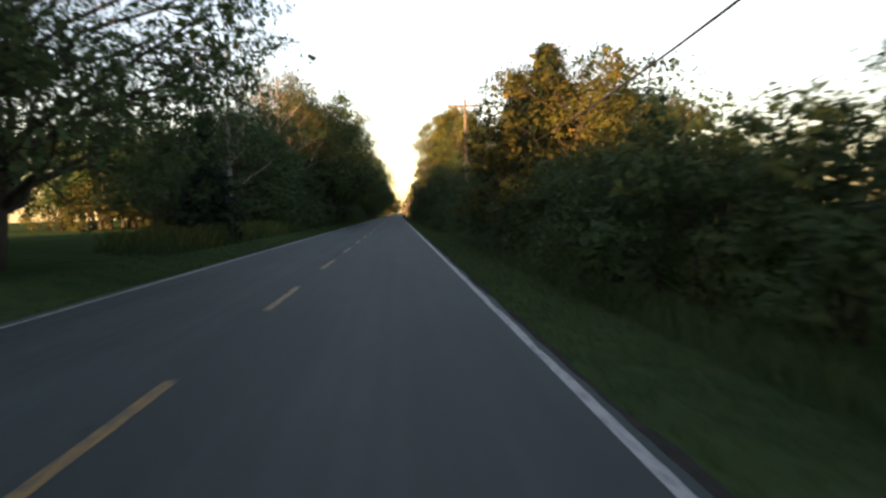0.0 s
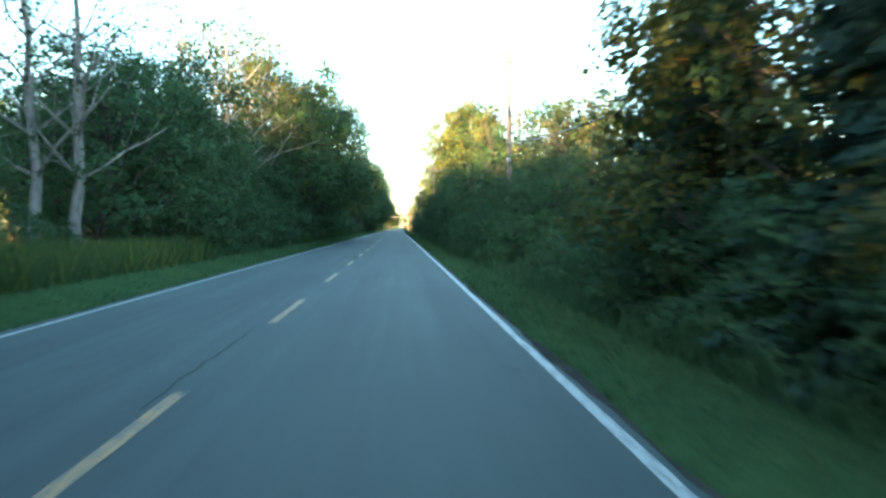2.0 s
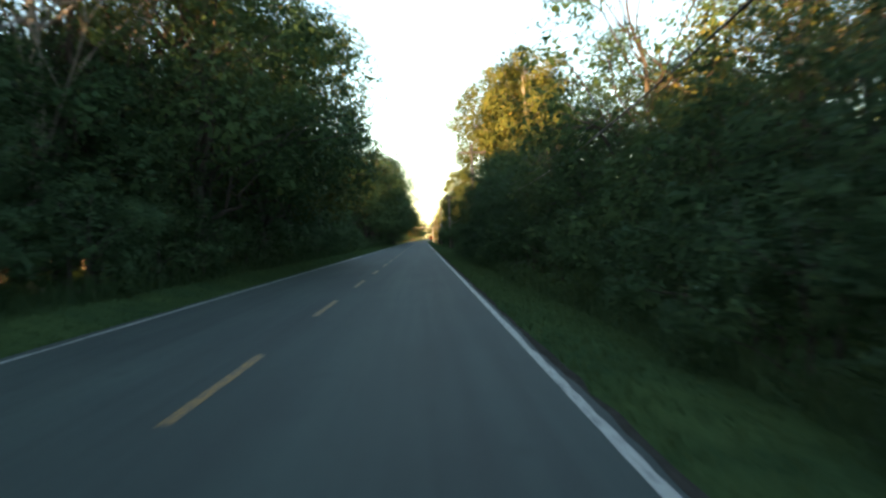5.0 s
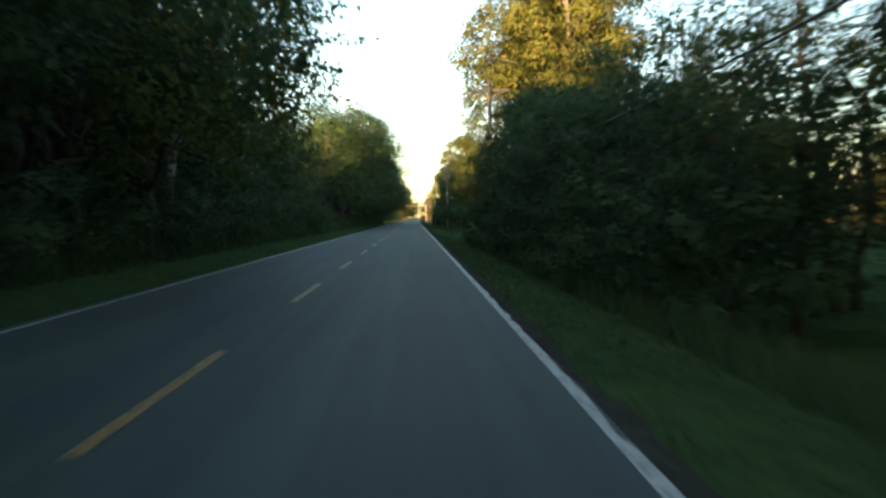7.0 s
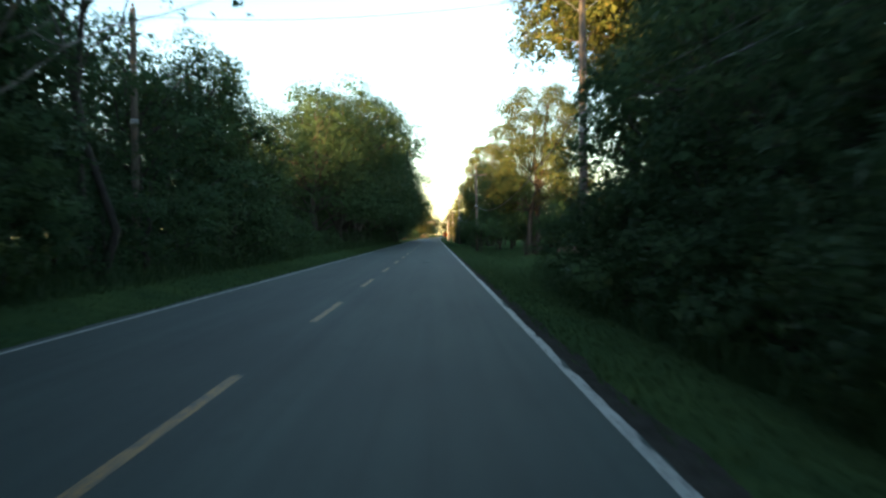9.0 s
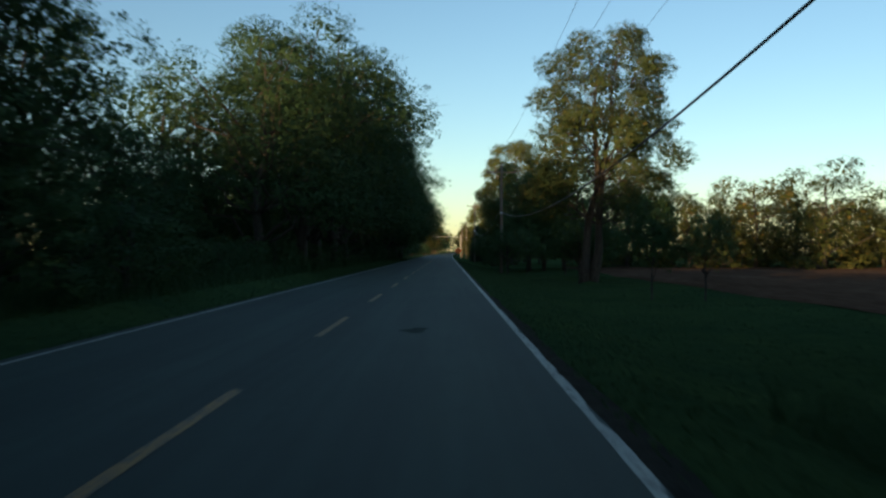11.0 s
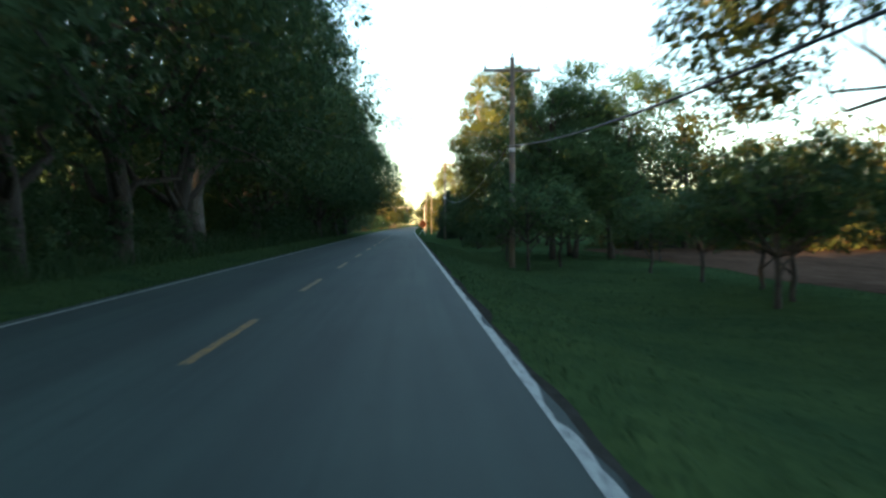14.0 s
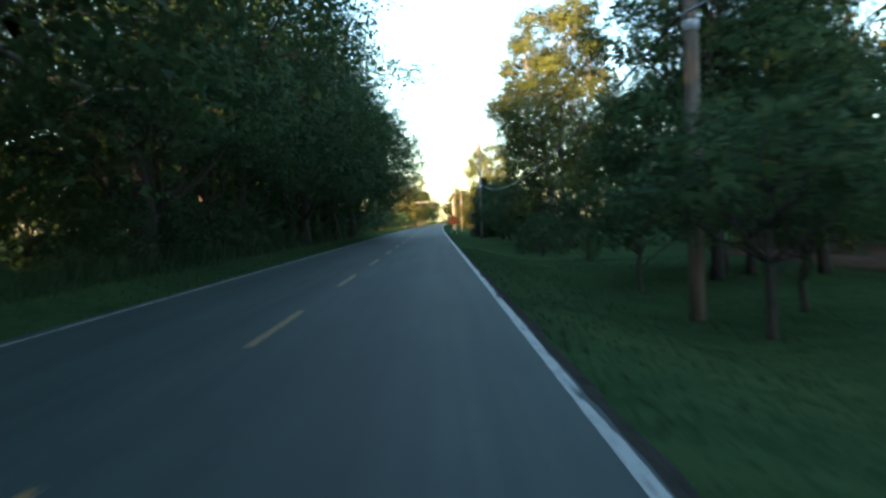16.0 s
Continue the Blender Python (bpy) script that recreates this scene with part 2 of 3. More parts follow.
def crown_lumps(rng, h, r, clear, n, flat=0.75, bulk=1.0):
    """Lumps of a crown from the height clear to h with the half width r."""
    blobs = []
    for i in range(n):
        u = (i + rng.uniform(0.1, 0.9)) / n
        z = clear + (h - clear) * (0.12 + 0.80 * u)
        reach = r * (0.45 + 0.55 * math.sin(math.pi * min(0.95, 0.18 + 0.78 * u))) * rng.uniform(0.6, 0.98)
        a = i * 2.4 + rng.uniform(-0.5, 0.5)
        size = bulk * r * rng.uniform(0.27, 0.44) * (1.12 - 0.35 * u)
        blobs.append(((math.cos(a) * reach, math.sin(a) * reach, z), (size * rng.uniform(0.9, 1.25), size * rng.uniform(0.9, 1.25), size * flat)))
    return blobs


def tree_kind(name, label, category, seed, h, r, clear, lumps, leaves, size, leaf, bark, trunk_r, forks=1, core=True, per=14, spread=None, shell=0.66, flat=0.7, twigs=2, lean_by=0.13, fork_at=0.0, drift=0.0, bulk=1.0, phase=None, limb_from=1, limb_size=0.42):
    """Builds one tree at the origin: a trunk with limbs, and a crown of leaf sprays."""
    rng = np.random.default_rng(seed)
    tree = root(name, label, category)
    blobs = crown_lumps(rng, h, r, clear, lumps, flat, bulk)
    if core:
        blobs.append(((0, 0, clear + (h - clear) * 0.45), (r * 0.6, r * 0.6, (h - clear) * 0.44)))
    blobs = [((c[0] + drift * min(1.0, c[2] / h + 0.3), c[1], c[2]), q) for c, q in blobs]
    wood = Tubes(8)
    stems = []
    for k in range(forks):
        a = 2 * math.pi * k / forks + (rng.uniform(0, 1) if phase is None else phase)
        lean = (0.05 if forks == 1 else lean_by) * h
        foot = (0.12 * r * math.cos(a) * (forks > 1) * 0.5, 0.12 * r * math.sin(a) * (forks > 1) * 0.5, -0.3)
        stem = bent(rng, foot, (drift + lean * math.cos(a), lean * math.sin(a), h * 0.86), 7, 0.012 * h)
        if fork_at:
            stem = [np.array((0, 0, -0.3)), np.array((0.05, 0, fork_at * h * 0.5)), np.array((0, 0.04, fork_at * h))] + bent(rng, (0.012 * h * math.cos(a), 0.012 * h * math.sin(a), fork_at * h * 1.25), stem[-1], 4, 0.012 * h)
        rad = [trunk_r * (1.35 if i == 0 else 1.0) * (1 - 0.85 * i / 7) + 0.012 for i in range(8)]
        wood.add(stem, rad)
        stems.append(stem)
    for i, (c, rr) in enumerate(blobs[:lumps]):
        if twigs == 0 and i % 2:
            continue
        stem = stems[i % forks]
        j = int(np.clip((c[2] * 0.72 / h) / 0.86 * 7, limb_from, 6))
        if fork_at:
            j = max([4] + [q for q in range(4, 8) if stem[q][2] < 0.85 * c[2]])
        base = stem[j]
        limb = bent(rng, base, np.array(c) + (0, 0, rr[2] * 0.3), 4, 0.02 * h)
        lr = trunk_r * limb_size * (1 - 0.09 * j)
        wood.add(limb, [lr * (1 - 0.8 * q / 4) + 0.008 for q in range(5)], 5)
        for _ in range(twigs):
            tip = np.array(c) + rng.normal(0, 0.6, 3) * rr
            wood.add(bent(rng, limb[3], tip, 2, 0.01 * h), [lr * 0.3 + 0.006, lr * 0.2 + 0.004, 0.004], 4)
    part("trunk", wood.mesh(name + "_trunk", bark), tree, bark.name.replace("_", " "))
    if leaves:
        pts, out = blob_points(rng, blobs, int(leaves * 0.80) // per, shell)
        sprays = [leaf_sprays(rng, pts, out, size, per, spread or size * 1.2)]
        tips, far = blob_points(rng, blobs[:lumps], max(2, int(leaves * 0.08) // per), 1.0, 1.22)
        sprays.append(leaf_sprays(rng, tips, far, size, per, size * 0.9))
        deep, way = blob_points(rng, blobs, int(leaves * 0.12), 0.2, 0.8)
        sprays.append(leaf_sprays(rng, deep, way, min(0.34, size * 2.1), 1, size))
        part("crown", leaf_mesh(name + "_crown", sprays, leaf), tree)
    return tree


def bare_tree(name, label, seed, h, leaves, leaf):
    """A tall thin tree with bare, forked limbs and a few leaves."""
    rng = np.random.default_rng(seed)
    tree = root(name, label, "tree")
    wood = Tubes(8)
    stem = bent(rng, (0, 0, -0.3), (rng.uniform(-0.5, 0.5), rng.uniform(-0.5, 0.5), h), 8, 0.10)
    wood.add(stem, [0.21 * (1 - 0.88 * i / 8) + 0.012 for i in range(9)])
    tips = []
    for i in range(16):
        u = 0.28 + 0.66 * i / 16
        base = np.array(stem[int(u * 8)])
        a = i * 2.4 + rng.uniform(-0.4, 0.4)
        ln = h * 0.26 * (1.15 - 0.7 * u)
        end = base + np.array((math.cos(a) * ln, math.sin(a) * ln, ln * rng.uniform(0.6, 1.2)))
        limb = bent(rng, base, end, 4, 0.09)
        wood.add(limb, [0.075 * (1 - u * 0.5) * (1 - 0.8 * q / 4) + 0.008 for q in range(5)], 5)
        for q in range(5):
            s = limb[int(rng.integers(1, 5))]
            tip = s + rng.normal(0, 0.5, 3) * ln * 0.4 + (0, 0, ln * 0.25)
            wood.add(bent(rng, s, tip, 2, 0.05), [0.022, 0.014, 0.006], 4)
            tips.append(tip)
    part("trunk", wood.mesh(name + "_trunk", PALE_BARK), tree, "pale bare trunk and limbs")
    if leaves:
        pts = np.array(tips)[rng.integers(0, len(tips), leaves // 6)] + rng.normal(0, 0.35, (leaves // 6, 3))
        part("crown", leaf_mesh(name + "_crown", [leaf_sprays(rng, pts, rng.normal(0, 0.3, pts.shape), 0.16, 6, 0.25)], leaf), tree)
    return tree


def spruce_tree(name, label, seed, h, r):
    """A narrow conifer: whorls of drooping boughs, each bough a fan of needle sprays."""
    rng = np.random.default_rng(seed)
    tree = root(name, label, "tree")
    wood, quads = Tubes(7), []
    wood.add([(0, 0, -0.3), (0, 0, h * 0.5), (0, 0, h)], [0.16, 0.09, 0.012])
    z = 0.5
    while z < h * 0.97:
        u = z / h
        reach = r * (1 - u) ** 0.85 + 0.12
        for k in range(11):
            a = 2 * math.pi * (k + rng.uniform(-0.4, 0.4)) / 11 + z * 3.1
            ln = reach * rng.uniform(0.6, 1.2)
            way = np.array((math.cos(a), math.sin(a), 0.10 + 0.25 * u))
            tip = np.array((0, 0, z)) + way * ln - (0, 0, 0.16 * ln)
            limb = [np.array((0, 0, z)), np.array((0, 0, z)) + way * ln * 0.55, tip]
            wood.add(limb, [0.022, 0.014, 0.004], 4)
            n = max(5, int(ln * 13))
            t = rng.uniform(0.2, 1.0, (n, 1))
            side = np.array((-math.sin(a), math.cos(a), 0))
            c = limb[0] + (tip - limb[0]) * t + side * rng.uniform(-1, 1, (n, 1)) * ln * 0.30 * (1.15 - t)
            quads.append(leaf_sprays(rng, c, np.tile(way * 0.9 + (0, 0, 0.5), (n, 1)), 0.2, 6, 0.11, 0.5))
        z += 0.22 + 0.12 * (1 - u)
    part("trunk", wood.mesh(name + "_trunk", BARK), tree)
    part("crown", leaf_mesh(name + "_crown", quads, LEAF_SPRUCE), tree, "dark drooping needle boughs")
    return tree


def at(x, y, z, turn=0.0, scale=1.0, tall=None):
    return Matrix.LocRotScale((x, y, z), Euler((0, 0, radians(turn))), (scale, scale, tall or scale))


# ---- ground, field, road ----
def ground_height(x, y):
    """The land beside the road: falls away to the right, lies nearly level to the left."""
    if x > 3.2:
        s = min(1.0, (x - 3.2) / 4.3)
        return -0.06 - 0.80 * s * s * (3 - 2 * s)
    if x < -3.2:
        s = min(1.0, (-x - 3.2) / 2.6)
        return -0.06 - 0.22 * math.sin(math.pi * s) + 0.12 * s
    return -0.06


def rolling(x, y):
    far = min(1.0, max(0.0, (abs(x) - 4.5) / 6.0))
    return ground_height(x, y) + far * 0.10 * noise.noise((x * 0.16, y * 0.16, 0.0)) + 0.02 * min(1, far * 4) * noise.noise((x * 0.9, y * 0.9, 3.0))


def ground():
    xs = [-2500, -900, -400, -200, -120, -80, -60, -45, -34, -26, -20, -16, -13] + [-11 + 0.75 * i for i in range(10)] + [-3.2, 0, 3.2] + [3.9 + 0.7 * i for i in range(12)] + [13, 14.5, 16, 17.5, 20, 24, 30, 38, 48, 60, 80, 120, 200, 400, 900, 2500]
    ys = [-2500, -900, -400, -200, -120, -80] + [-60 + 4 * i for i in range(125)] + [460, 500, 560, 640, 800, 1100, 1600, 2500, 4000]
    verts = [(x, y, rolling(x, y)) for y in ys for x in xs]
    w = len(xs)
    faces = [(j * w + i, j * w + i + 1, (j + 1) * w + i + 1, (j + 1) * w + i) for j in range(len(ys) - 1) for i in range(w - 1)]
    tagged(new("ground", mesh_of("ground", verts, faces, GRASS, True)), "rough mown grass verge and meadow beside the road", "ground", kind="structure")


def bend(y):
    """How far the road has swung to the right of its straight line, in the distance."""
    return 0.00005 * max(0.0, y - 290.0) ** 2


def strip(xl, xr, ys, z, lift=0.0):
    """Cross-lines of a strip whose edges are functions of y."""
    verts = []
    for y in ys:
        verts += [(xl(y), y, z(xl(y), y) + lift), (xr(y), y, z(xr(y), y) + lift)]
    faces = [(2 * i, 2 * i + 1, 2 * i + 3, 2 * i + 2) for i in range(len(ys) - 1)]
    return verts, faces


def ragged(y, amount, seed, fine=1.7):
    return amount * (noise.noise((y * 0.35, seed, 0)) + 0.7 * noise.noise((y * fine, seed, 5)) + 0.4 * noise.noise((y * 5.1, seed, 9)))


def road():
    ys = [-80 + 2 * i for i in range(40)] + [0.3 * i for i in range(1100)] + [330 + 5 * i for i in range(94)]
    left = lambda y: bend(y) - 3.42 + ragged(y, 0.06, 2.0)
    right = lambda y: bend(y) + 3.31 - 0.06 * min(1.0, max(0.0, (y - 90) / 20)) + ragged(y, 0.05, 7.0)
    verts, faces = [], []
    for y in ys:
        verts += [(left(y), y, -0.09), (left(y), y, 0.0), (right(y), y, 0.0), (right(y), y, -0.12)]
    for i in range(len(ys) - 1):
        for k in range(3):
            a = 4 * i + k
            faces.append((a, a + 1, a + 5, a + 4))
    tagged(new("road", mesh_of("road", verts, faces, ASPHALT)), "worn grey two-lane asphalt country road", "road", kind="structure")
    for name, x0, side in (("shoulder_1", 3.18, 1), ("shoulder_2", -3.36, -1)):
        gy = [-60 + 0.8 * i for i in range(500)]
        inner = lambda y: x0
        outer = lambda y: x0 + side * ((0.24 + 0.14 * min(1.0, max(0.0, (y - 90) / 30)) - 0.17 * min(1.0, max(0.0, (y - 160) / 20)) if side > 0 else 0.17) + ragged(y, 0.14, 11.0 * side + 20))
        v, f = strip(inner, outer, gy, lambda x, y: ground_height(x, y) + (0.03 if abs(x) < 3.5 else 0.012))
        if side < 0:
            f = [tuple(reversed(q)) for q in f]
        tagged(new(name, mesh_of(name, v, f, GRAVEL)), "thin dark gravel shoulder along the asphalt edge", "shoulder", kind="structure")


def edge_line(x, width, seed, tatter):
    """A painted line whose inner edge is fair and whose outer edge has crumbled away with the asphalt."""
    side = 1 if x > 0 else -1
    ys = [-40 + 0.25 * i for i in range(160)] + [0.1 * i for i in range(2600)] + [260 + 0.5 * i for i in range(150)] + [335 + 4 * i for i in range(100)]
    late = lambda y: min(1.0, max(0.0, (y - 85) / 30)) if side > 0 else 0.15
    shift = lambda y: -0.03 * min(1.0, max(0.0, (y - 150) / 40)) if side > 0 else 0.0
    lane = lambda y: x + bend(y) + shift(y)
    inner = lambda y: lane(y) - side * width / 2 + ragged(y, tatter * 0.4, seed)

    def outer(y):
        bite = max(0.0, noise.noise((y * 0.55, seed, 2)) - 0.05) * 0.10 + max(0.0, noise.noise((y * 1.9, seed, 6)) - 0.1) * 0.09 + abs(noise.noise((y * 4.3, seed, 8))) * 0.022
        return lane(y) + side * (width / 2 + 0.012 * late(y) - min(width * 0.8, bite * (0.35 + 0.65 * late(y))))

    left, right = (inner, outer) if side > 0 else (outer, inner)
    v, f = strip(left, right, ys, lambda px, py: 0.004)
    tagged(new("edge_line", mesh_of("edge_line", v, f, WHITE_LINE)), "worn solid white edge line painted on asphalt", "road marking", "road edge lines")


def centre_dashes():
    first = None
    for k in range(-3, 60):
        y0 = 3.2 + 9.0 * k
        if first is None:
            ys = [3.9 * i / 13 for i in range(14)]
            v, f = strip(lambda y: -0.06 + ragged(y, 0.012, 4.0, 3), lambda y: 0.06 + ragged(y, 0.012, 8.0, 3), ys, lambda px, py: 0.005)
            first = new("centre_dash", mesh_of("centre_dash", v, f, YELLOW_LINE))
            tagged(first, "worn yellow dash of the broken centre line", "road marking", "centre line dashes")
            first.location = (0, y0, 0)
        else:
            copy_thing(first, at(bend(y0), y0, 0, -math.degrees(math.atan(0.0001 * max(0.0, y0 - 290)))))


def tar_marks():
    rng = np.random.default_rng(5)
    spots = [(-0.12, 24, 0.024, 7), (-0.16, 33.5, 0.018, 5), (-0.14, 53, 0.02, 6), (-0.10, 61.2, 0.10, 5.2), (1.36, 192.9, 0.07, 1.5), (1.5, 194.2, 0.09, 1.3), (2.55, 128.0, 0.12, 0.4), (1.5, 165.8, 0.42, 1.0)]
    for x, y, w, ln in spots:
        n = max(8, int(ln * 12))
        ys = [ln * i / n for i in range(n + 1)]
        s = float(rng.uniform(0, 90))
        taper = lambda q: 0.25 + 0.75 * math.sin(math.pi * min(1, max(0, q / ln)))
        wander = lambda q: (0.16 if ln < 2 else 0.05) * noise.noise((q * 1.9, s, 1.0))
        v, f = strip(lambda q: wander(q) - w / 2 * taper(q) + ragged(q, w * 0.5, s, 2.5), lambda q: wander(q) + w / 2 * taper(q) + 0.01 + ragged(q, w * 0.5, s + 4, 2.5), ys, lambda px, py: 0.003)
        ob = new("tar_patch", mesh_of("tar_patch", v, f, TAR))
        ob.location = (x, y, 0)
        tagged(ob, "thin black tar repair sealing a crack in the asphalt", "tar patch", "tar repairs")


def field():
    xs = [17, 17.8, 19, 22, 26, 32, 40, 50, 62, 76, 92]
    ys = [166 + 4 * i for i in range(26)]
    verts = [(x + (1.2 * noise.noise((y * 0.1, 3, 1)) if i == 0 else 0), y, rolling(x, y) + (0.02 if i == 0 else 0.10 + 0.05 * noise.noise((x * 0.7, y * 0.5, 2)))) for y in ys for i, x in enumerate(xs)]
    w = len(xs)
    faces = [(j * w + i, j * w + i + 1, (j + 1) * w + i + 1, (j + 1) * w + i) for j in range(len(ys) - 1) for i in range(w - 1)]
    tagged(new("field", mesh_of("field", verts, faces, FIELD, True)), "bare brown ploughed field beyond the grass verge", "field", kind="structure")


def grass_blades(name, label, seed, n, xr, yr, tall, material=None):
    rng = np.random.default_rng(seed)
    x, y = rng.uniform(*xr, n), rng.uniform(*yr, n)
    z = np.array([rolling(a, b) for a, b in zip(x, y)])
    h = tall * rng.uniform(0.4, 1.3, n)
    a = rng.uniform(0, 2 * math.pi, n)
    w = 0.012 + 0.014 * rng.uniform(0, 1, n)
    dx, dy = np.cos(a) * w, np.sin(a) * w
    lx, ly = rng.normal(0, 0.35, n) * h, rng.normal(0, 0.35, n) * h
    q = np.stack([np.stack([x - dx, y - dy, z - 0.02], 1), np.stack([x + dx, y + dy, z - 0.02], 1),
                  np.stack([x + dx * 0.3 + lx, y + dy * 0.3 + ly, z + h], 1), np.stack([x - dx * 0.3 + lx, y - dy * 0.3 + ly, z + h], 1)], 1)
    tagged(new(name, loose_mesh(name, q, material or GRASS_BLADE)), label, "grass", kind="stuff")


ground()
road()
edge_line(3.2, 0.100, 1.0, 0.016)
edge_line(-3.2, 0.088, 30.0, 0.012)
centre_dashes()
tar_marks()
field()
grass_blades("verge_grass", "short green grass on the roadside verge", 1, 36000, (3.42, 6.4), (0, 162), 0.06)
grass_blades("verge_grass", "short green grass on the roadside verge", 2, 36000, (-6.4, -3.6), (10, 300), 0.07)
grass_blades("verge_grass", "short green grass on the roadside lawn", 3, 44000, (3.42, 11.0), (162, 262), 0.05)
grass_blades("verge_grass", "short green grass on the roadside lawn", 6, 22000, (11.0, 17.5), (166, 262), 0.05)
grass_blades("tall_weeds", "tall yellowing weeds along the mown verge", 8, 9000, (-9.8, -5.9), (33, 63), 0.8, WEED_BLADE)
grass_blades("tall_weeds", "tall pale weeds at the foot of the trees", 4, 20000, (-8.4, -6.0), (30, 300), 0.55)
grass_blades("tall_weeds", "tall dark weeds at the foot of the hedge", 5, 12000, (5.6, 7.2), (0, 162), 0.5)

# ---- the kinds of trees and shrubs ----
KINDS = {}


def kind(key, maker):
    KINDS[key] = [maker, None]


def plant(key, x, y, scale=1.0, turn=None, tall=None, sink=0.0, label="", group=""):
    """Plants one more of a kind; the first of each kind is built where it stands."""
    maker, proto = KINDS[key]
    x += bend(y) if y > 340 else 0.0
    turn = (x * 47.0 + y * 31.0) % 360 if turn is None else turn
    z = rolling(x, y) - sink
    if proto is None:
        ob = KINDS[key][1] = maker()
        ob.matrix_basis = at(x, y, z, turn, scale, tall)
    else:
        first = proto.scale
        ob = copy_thing(proto, at(x, y, z, turn, scale / first[0], (tall or scale) / first[2]))
    if label:
        ob["label"] = label
    if group:
        ob["group"] = group
    return ob


def grass_mound(x, y):
    """A low grown-over mound round a tree's foot."""
    n, rings, v, f = 20, 5, [], []
    for i in range(rings):
        r = 0.95 * (i + 0.02) / (rings - 1)
        for j in range(n):
            a = 2 * math.pi * j / n
            rr = r * (1 + 0.2 * noise.noise((math.cos(a) * 1.5, math.sin(a) * 1.5, 7.0)))
            q = r / 0.95
            v.append((x + rr * math.cos(a), y + rr * math.sin(a), rolling(x, y) + 0.24 * max(0.0, 1 - q * q) ** 1.5 - 0.03 * q + 0.05 * noise.noise((rr * 3 * math.cos(a), rr * 3 * math.sin(a), 1.0))))
    for i in range(rings - 1):
        for j in range(n):
            f.append((i * n + j, (i + 1) * n + j, (i + 1) * n + (j + 1) % n, i * n + (j + 1) % n))
    tagged(new("mound", mesh_of("mound", v, f, GRASS, True)), "low grassy mound round the foot of a tree", "mound")


WOOD = "dense green roadside tree in the evening shade"
for i in range(3):
    kind("tall%d" % i, lambda i=i: tree_kind("tree", "tall broadleaf roadside tree with a golden sunlit top", "tree", 10 + i, 15.0, 4.8, 1.4, 18, 23000, 0.145, LEAF_WOOD if i < 2 else LEAF_TURN, BARK, 0.24, bulk=1.25))
    kind("mid%d" % i, lambda i=i: tree_kind("tree", WOOD, "tree", 20 + i, 9.0, 3.5, 0.6, 22, 16000, 0.112, LEAF_WOOD, BARK, 0.15))
    # the hedge's orange evening light is put into the leaf colour here
    kind("warm%d" % i, lambda i=i: tree_kind("tree", "roadside tree with leaves coloured orange-brown for the low sunlight", "tree", 24 + i, 9.0, 3.4, 0.6, 22, 16000, 0.112, LEAF_FIELD, BARK, 0.15))
    kind("shrub%d" % i, lambda i=i: tree_kind("shrub", "low leafy green shrub at the wood's edge", "shrub", 30 + i, 3.2, 1.9, 0.0, 14, 6200, 0.078, LEAF_SHRUB, BARK, 0.05, 2, twigs=0))
for i in range(2):
    kind("maple%d" % i, lambda i=i: tree_kind("maple_tree", "big dark maple with a thick grey trunk beside the road", "tree", 40 + i, 17.0, 6.4, 2.0, 22, 42000, 0.135, LEAF_WOOD, BARK, 0.40, bulk=1.28))
    kind("bare%d" % i, lambda i=i: bare_tree("bare_tree", "tall half-dead tree with pale bare limbs", 50 + i, 12.5, 360 + 1500 * i, LEAF_WOOD))
    kind("sapling%d" % i, lambda i=i: tree_kind("small_tree", "small young tree with a rounded crown on the grass", "tree", 60 + i, 3.3, 1.75, 1.3, 16, 6500, 0.085, LEAF_LAWN, BARK, 0.07, 1, True))
    kind("far%d" % i, lambda i=i: tree_kind("distant_tree", "distant sunlit tree beyond the open field", "tree", 70 + i, 10.0, 4.2, 0.4, 20, 9500, 0.17, LEAF_FIELD, BARK, 0.2, twigs=0))
    # fills the wood in sight; unseen rows of it are added to block the sun
    kind("back%d" % i, lambda i=i: tree_kind("tree", "dense dark tree filling the wood and, out of view, blocking low sun", "tree", 75 + i, 10.0, 4.0, 0.2, 16, 4200, 0.24, LEAF_WOOD, BARK, 0.18, twigs=0))
    kind("gold%d" % i, lambda i=i: tree_kind("tree", "tall open-crowned tree lit golden by the low sun", "tree", 80 + i, 22.0, 5.4, 9.5, 22, 40000, 0.18, LEAF_TURN, PALE_BARK, 0.3, 2, True, bulk=1.15, fork_at=0.3, lean_by=0.1))
kind("pale_gold", lambda: tree_kind("tree", "tall leafy tree with its crown lit gold above pale limbs", "tree", 83, 22.0, 5.0, 4.0, 32, 68000, 0.17, LEAF_TURN, PALE_BARK, 0.28, 2, True, bulk=1.2))
kind("grove", lambda: tree_kind("tree", "leafy green tree standing beyond the small trees on the grass", "tree", 13, 15.0, 4.8, 1.6, 20, 40000, 0.13, LEAF_LAWN, BARK, 0.22, bulk=1.3))
kind("spruce", lambda: spruce_tree("spruce_tree", "dark narrow spruce standing close to the road", 95, 10.0, 2.7))
kind("oak", lambda: tree_kind("oak_tree", "spreading dark oak with limbs over the roadside", "tree", 88, 12.5, 7.0, 1.4, 46, 60000, 0.115, LEAF_WOOD, BARK, 0.34, 1, False))
kind("locust", lambda: tree_kind("lawn_tree", "tall twin-stemmed tree with feathery leaves on the grass", "tree", 90, 17.0, 4.6, 2.6, 40, 96000, 0.105, LEAF_LOCUST, BARK, 0.29, 2, True, lean_by=0.035, drift=1.3, phase=0.25, limb_from=2, limb_size=0.22))
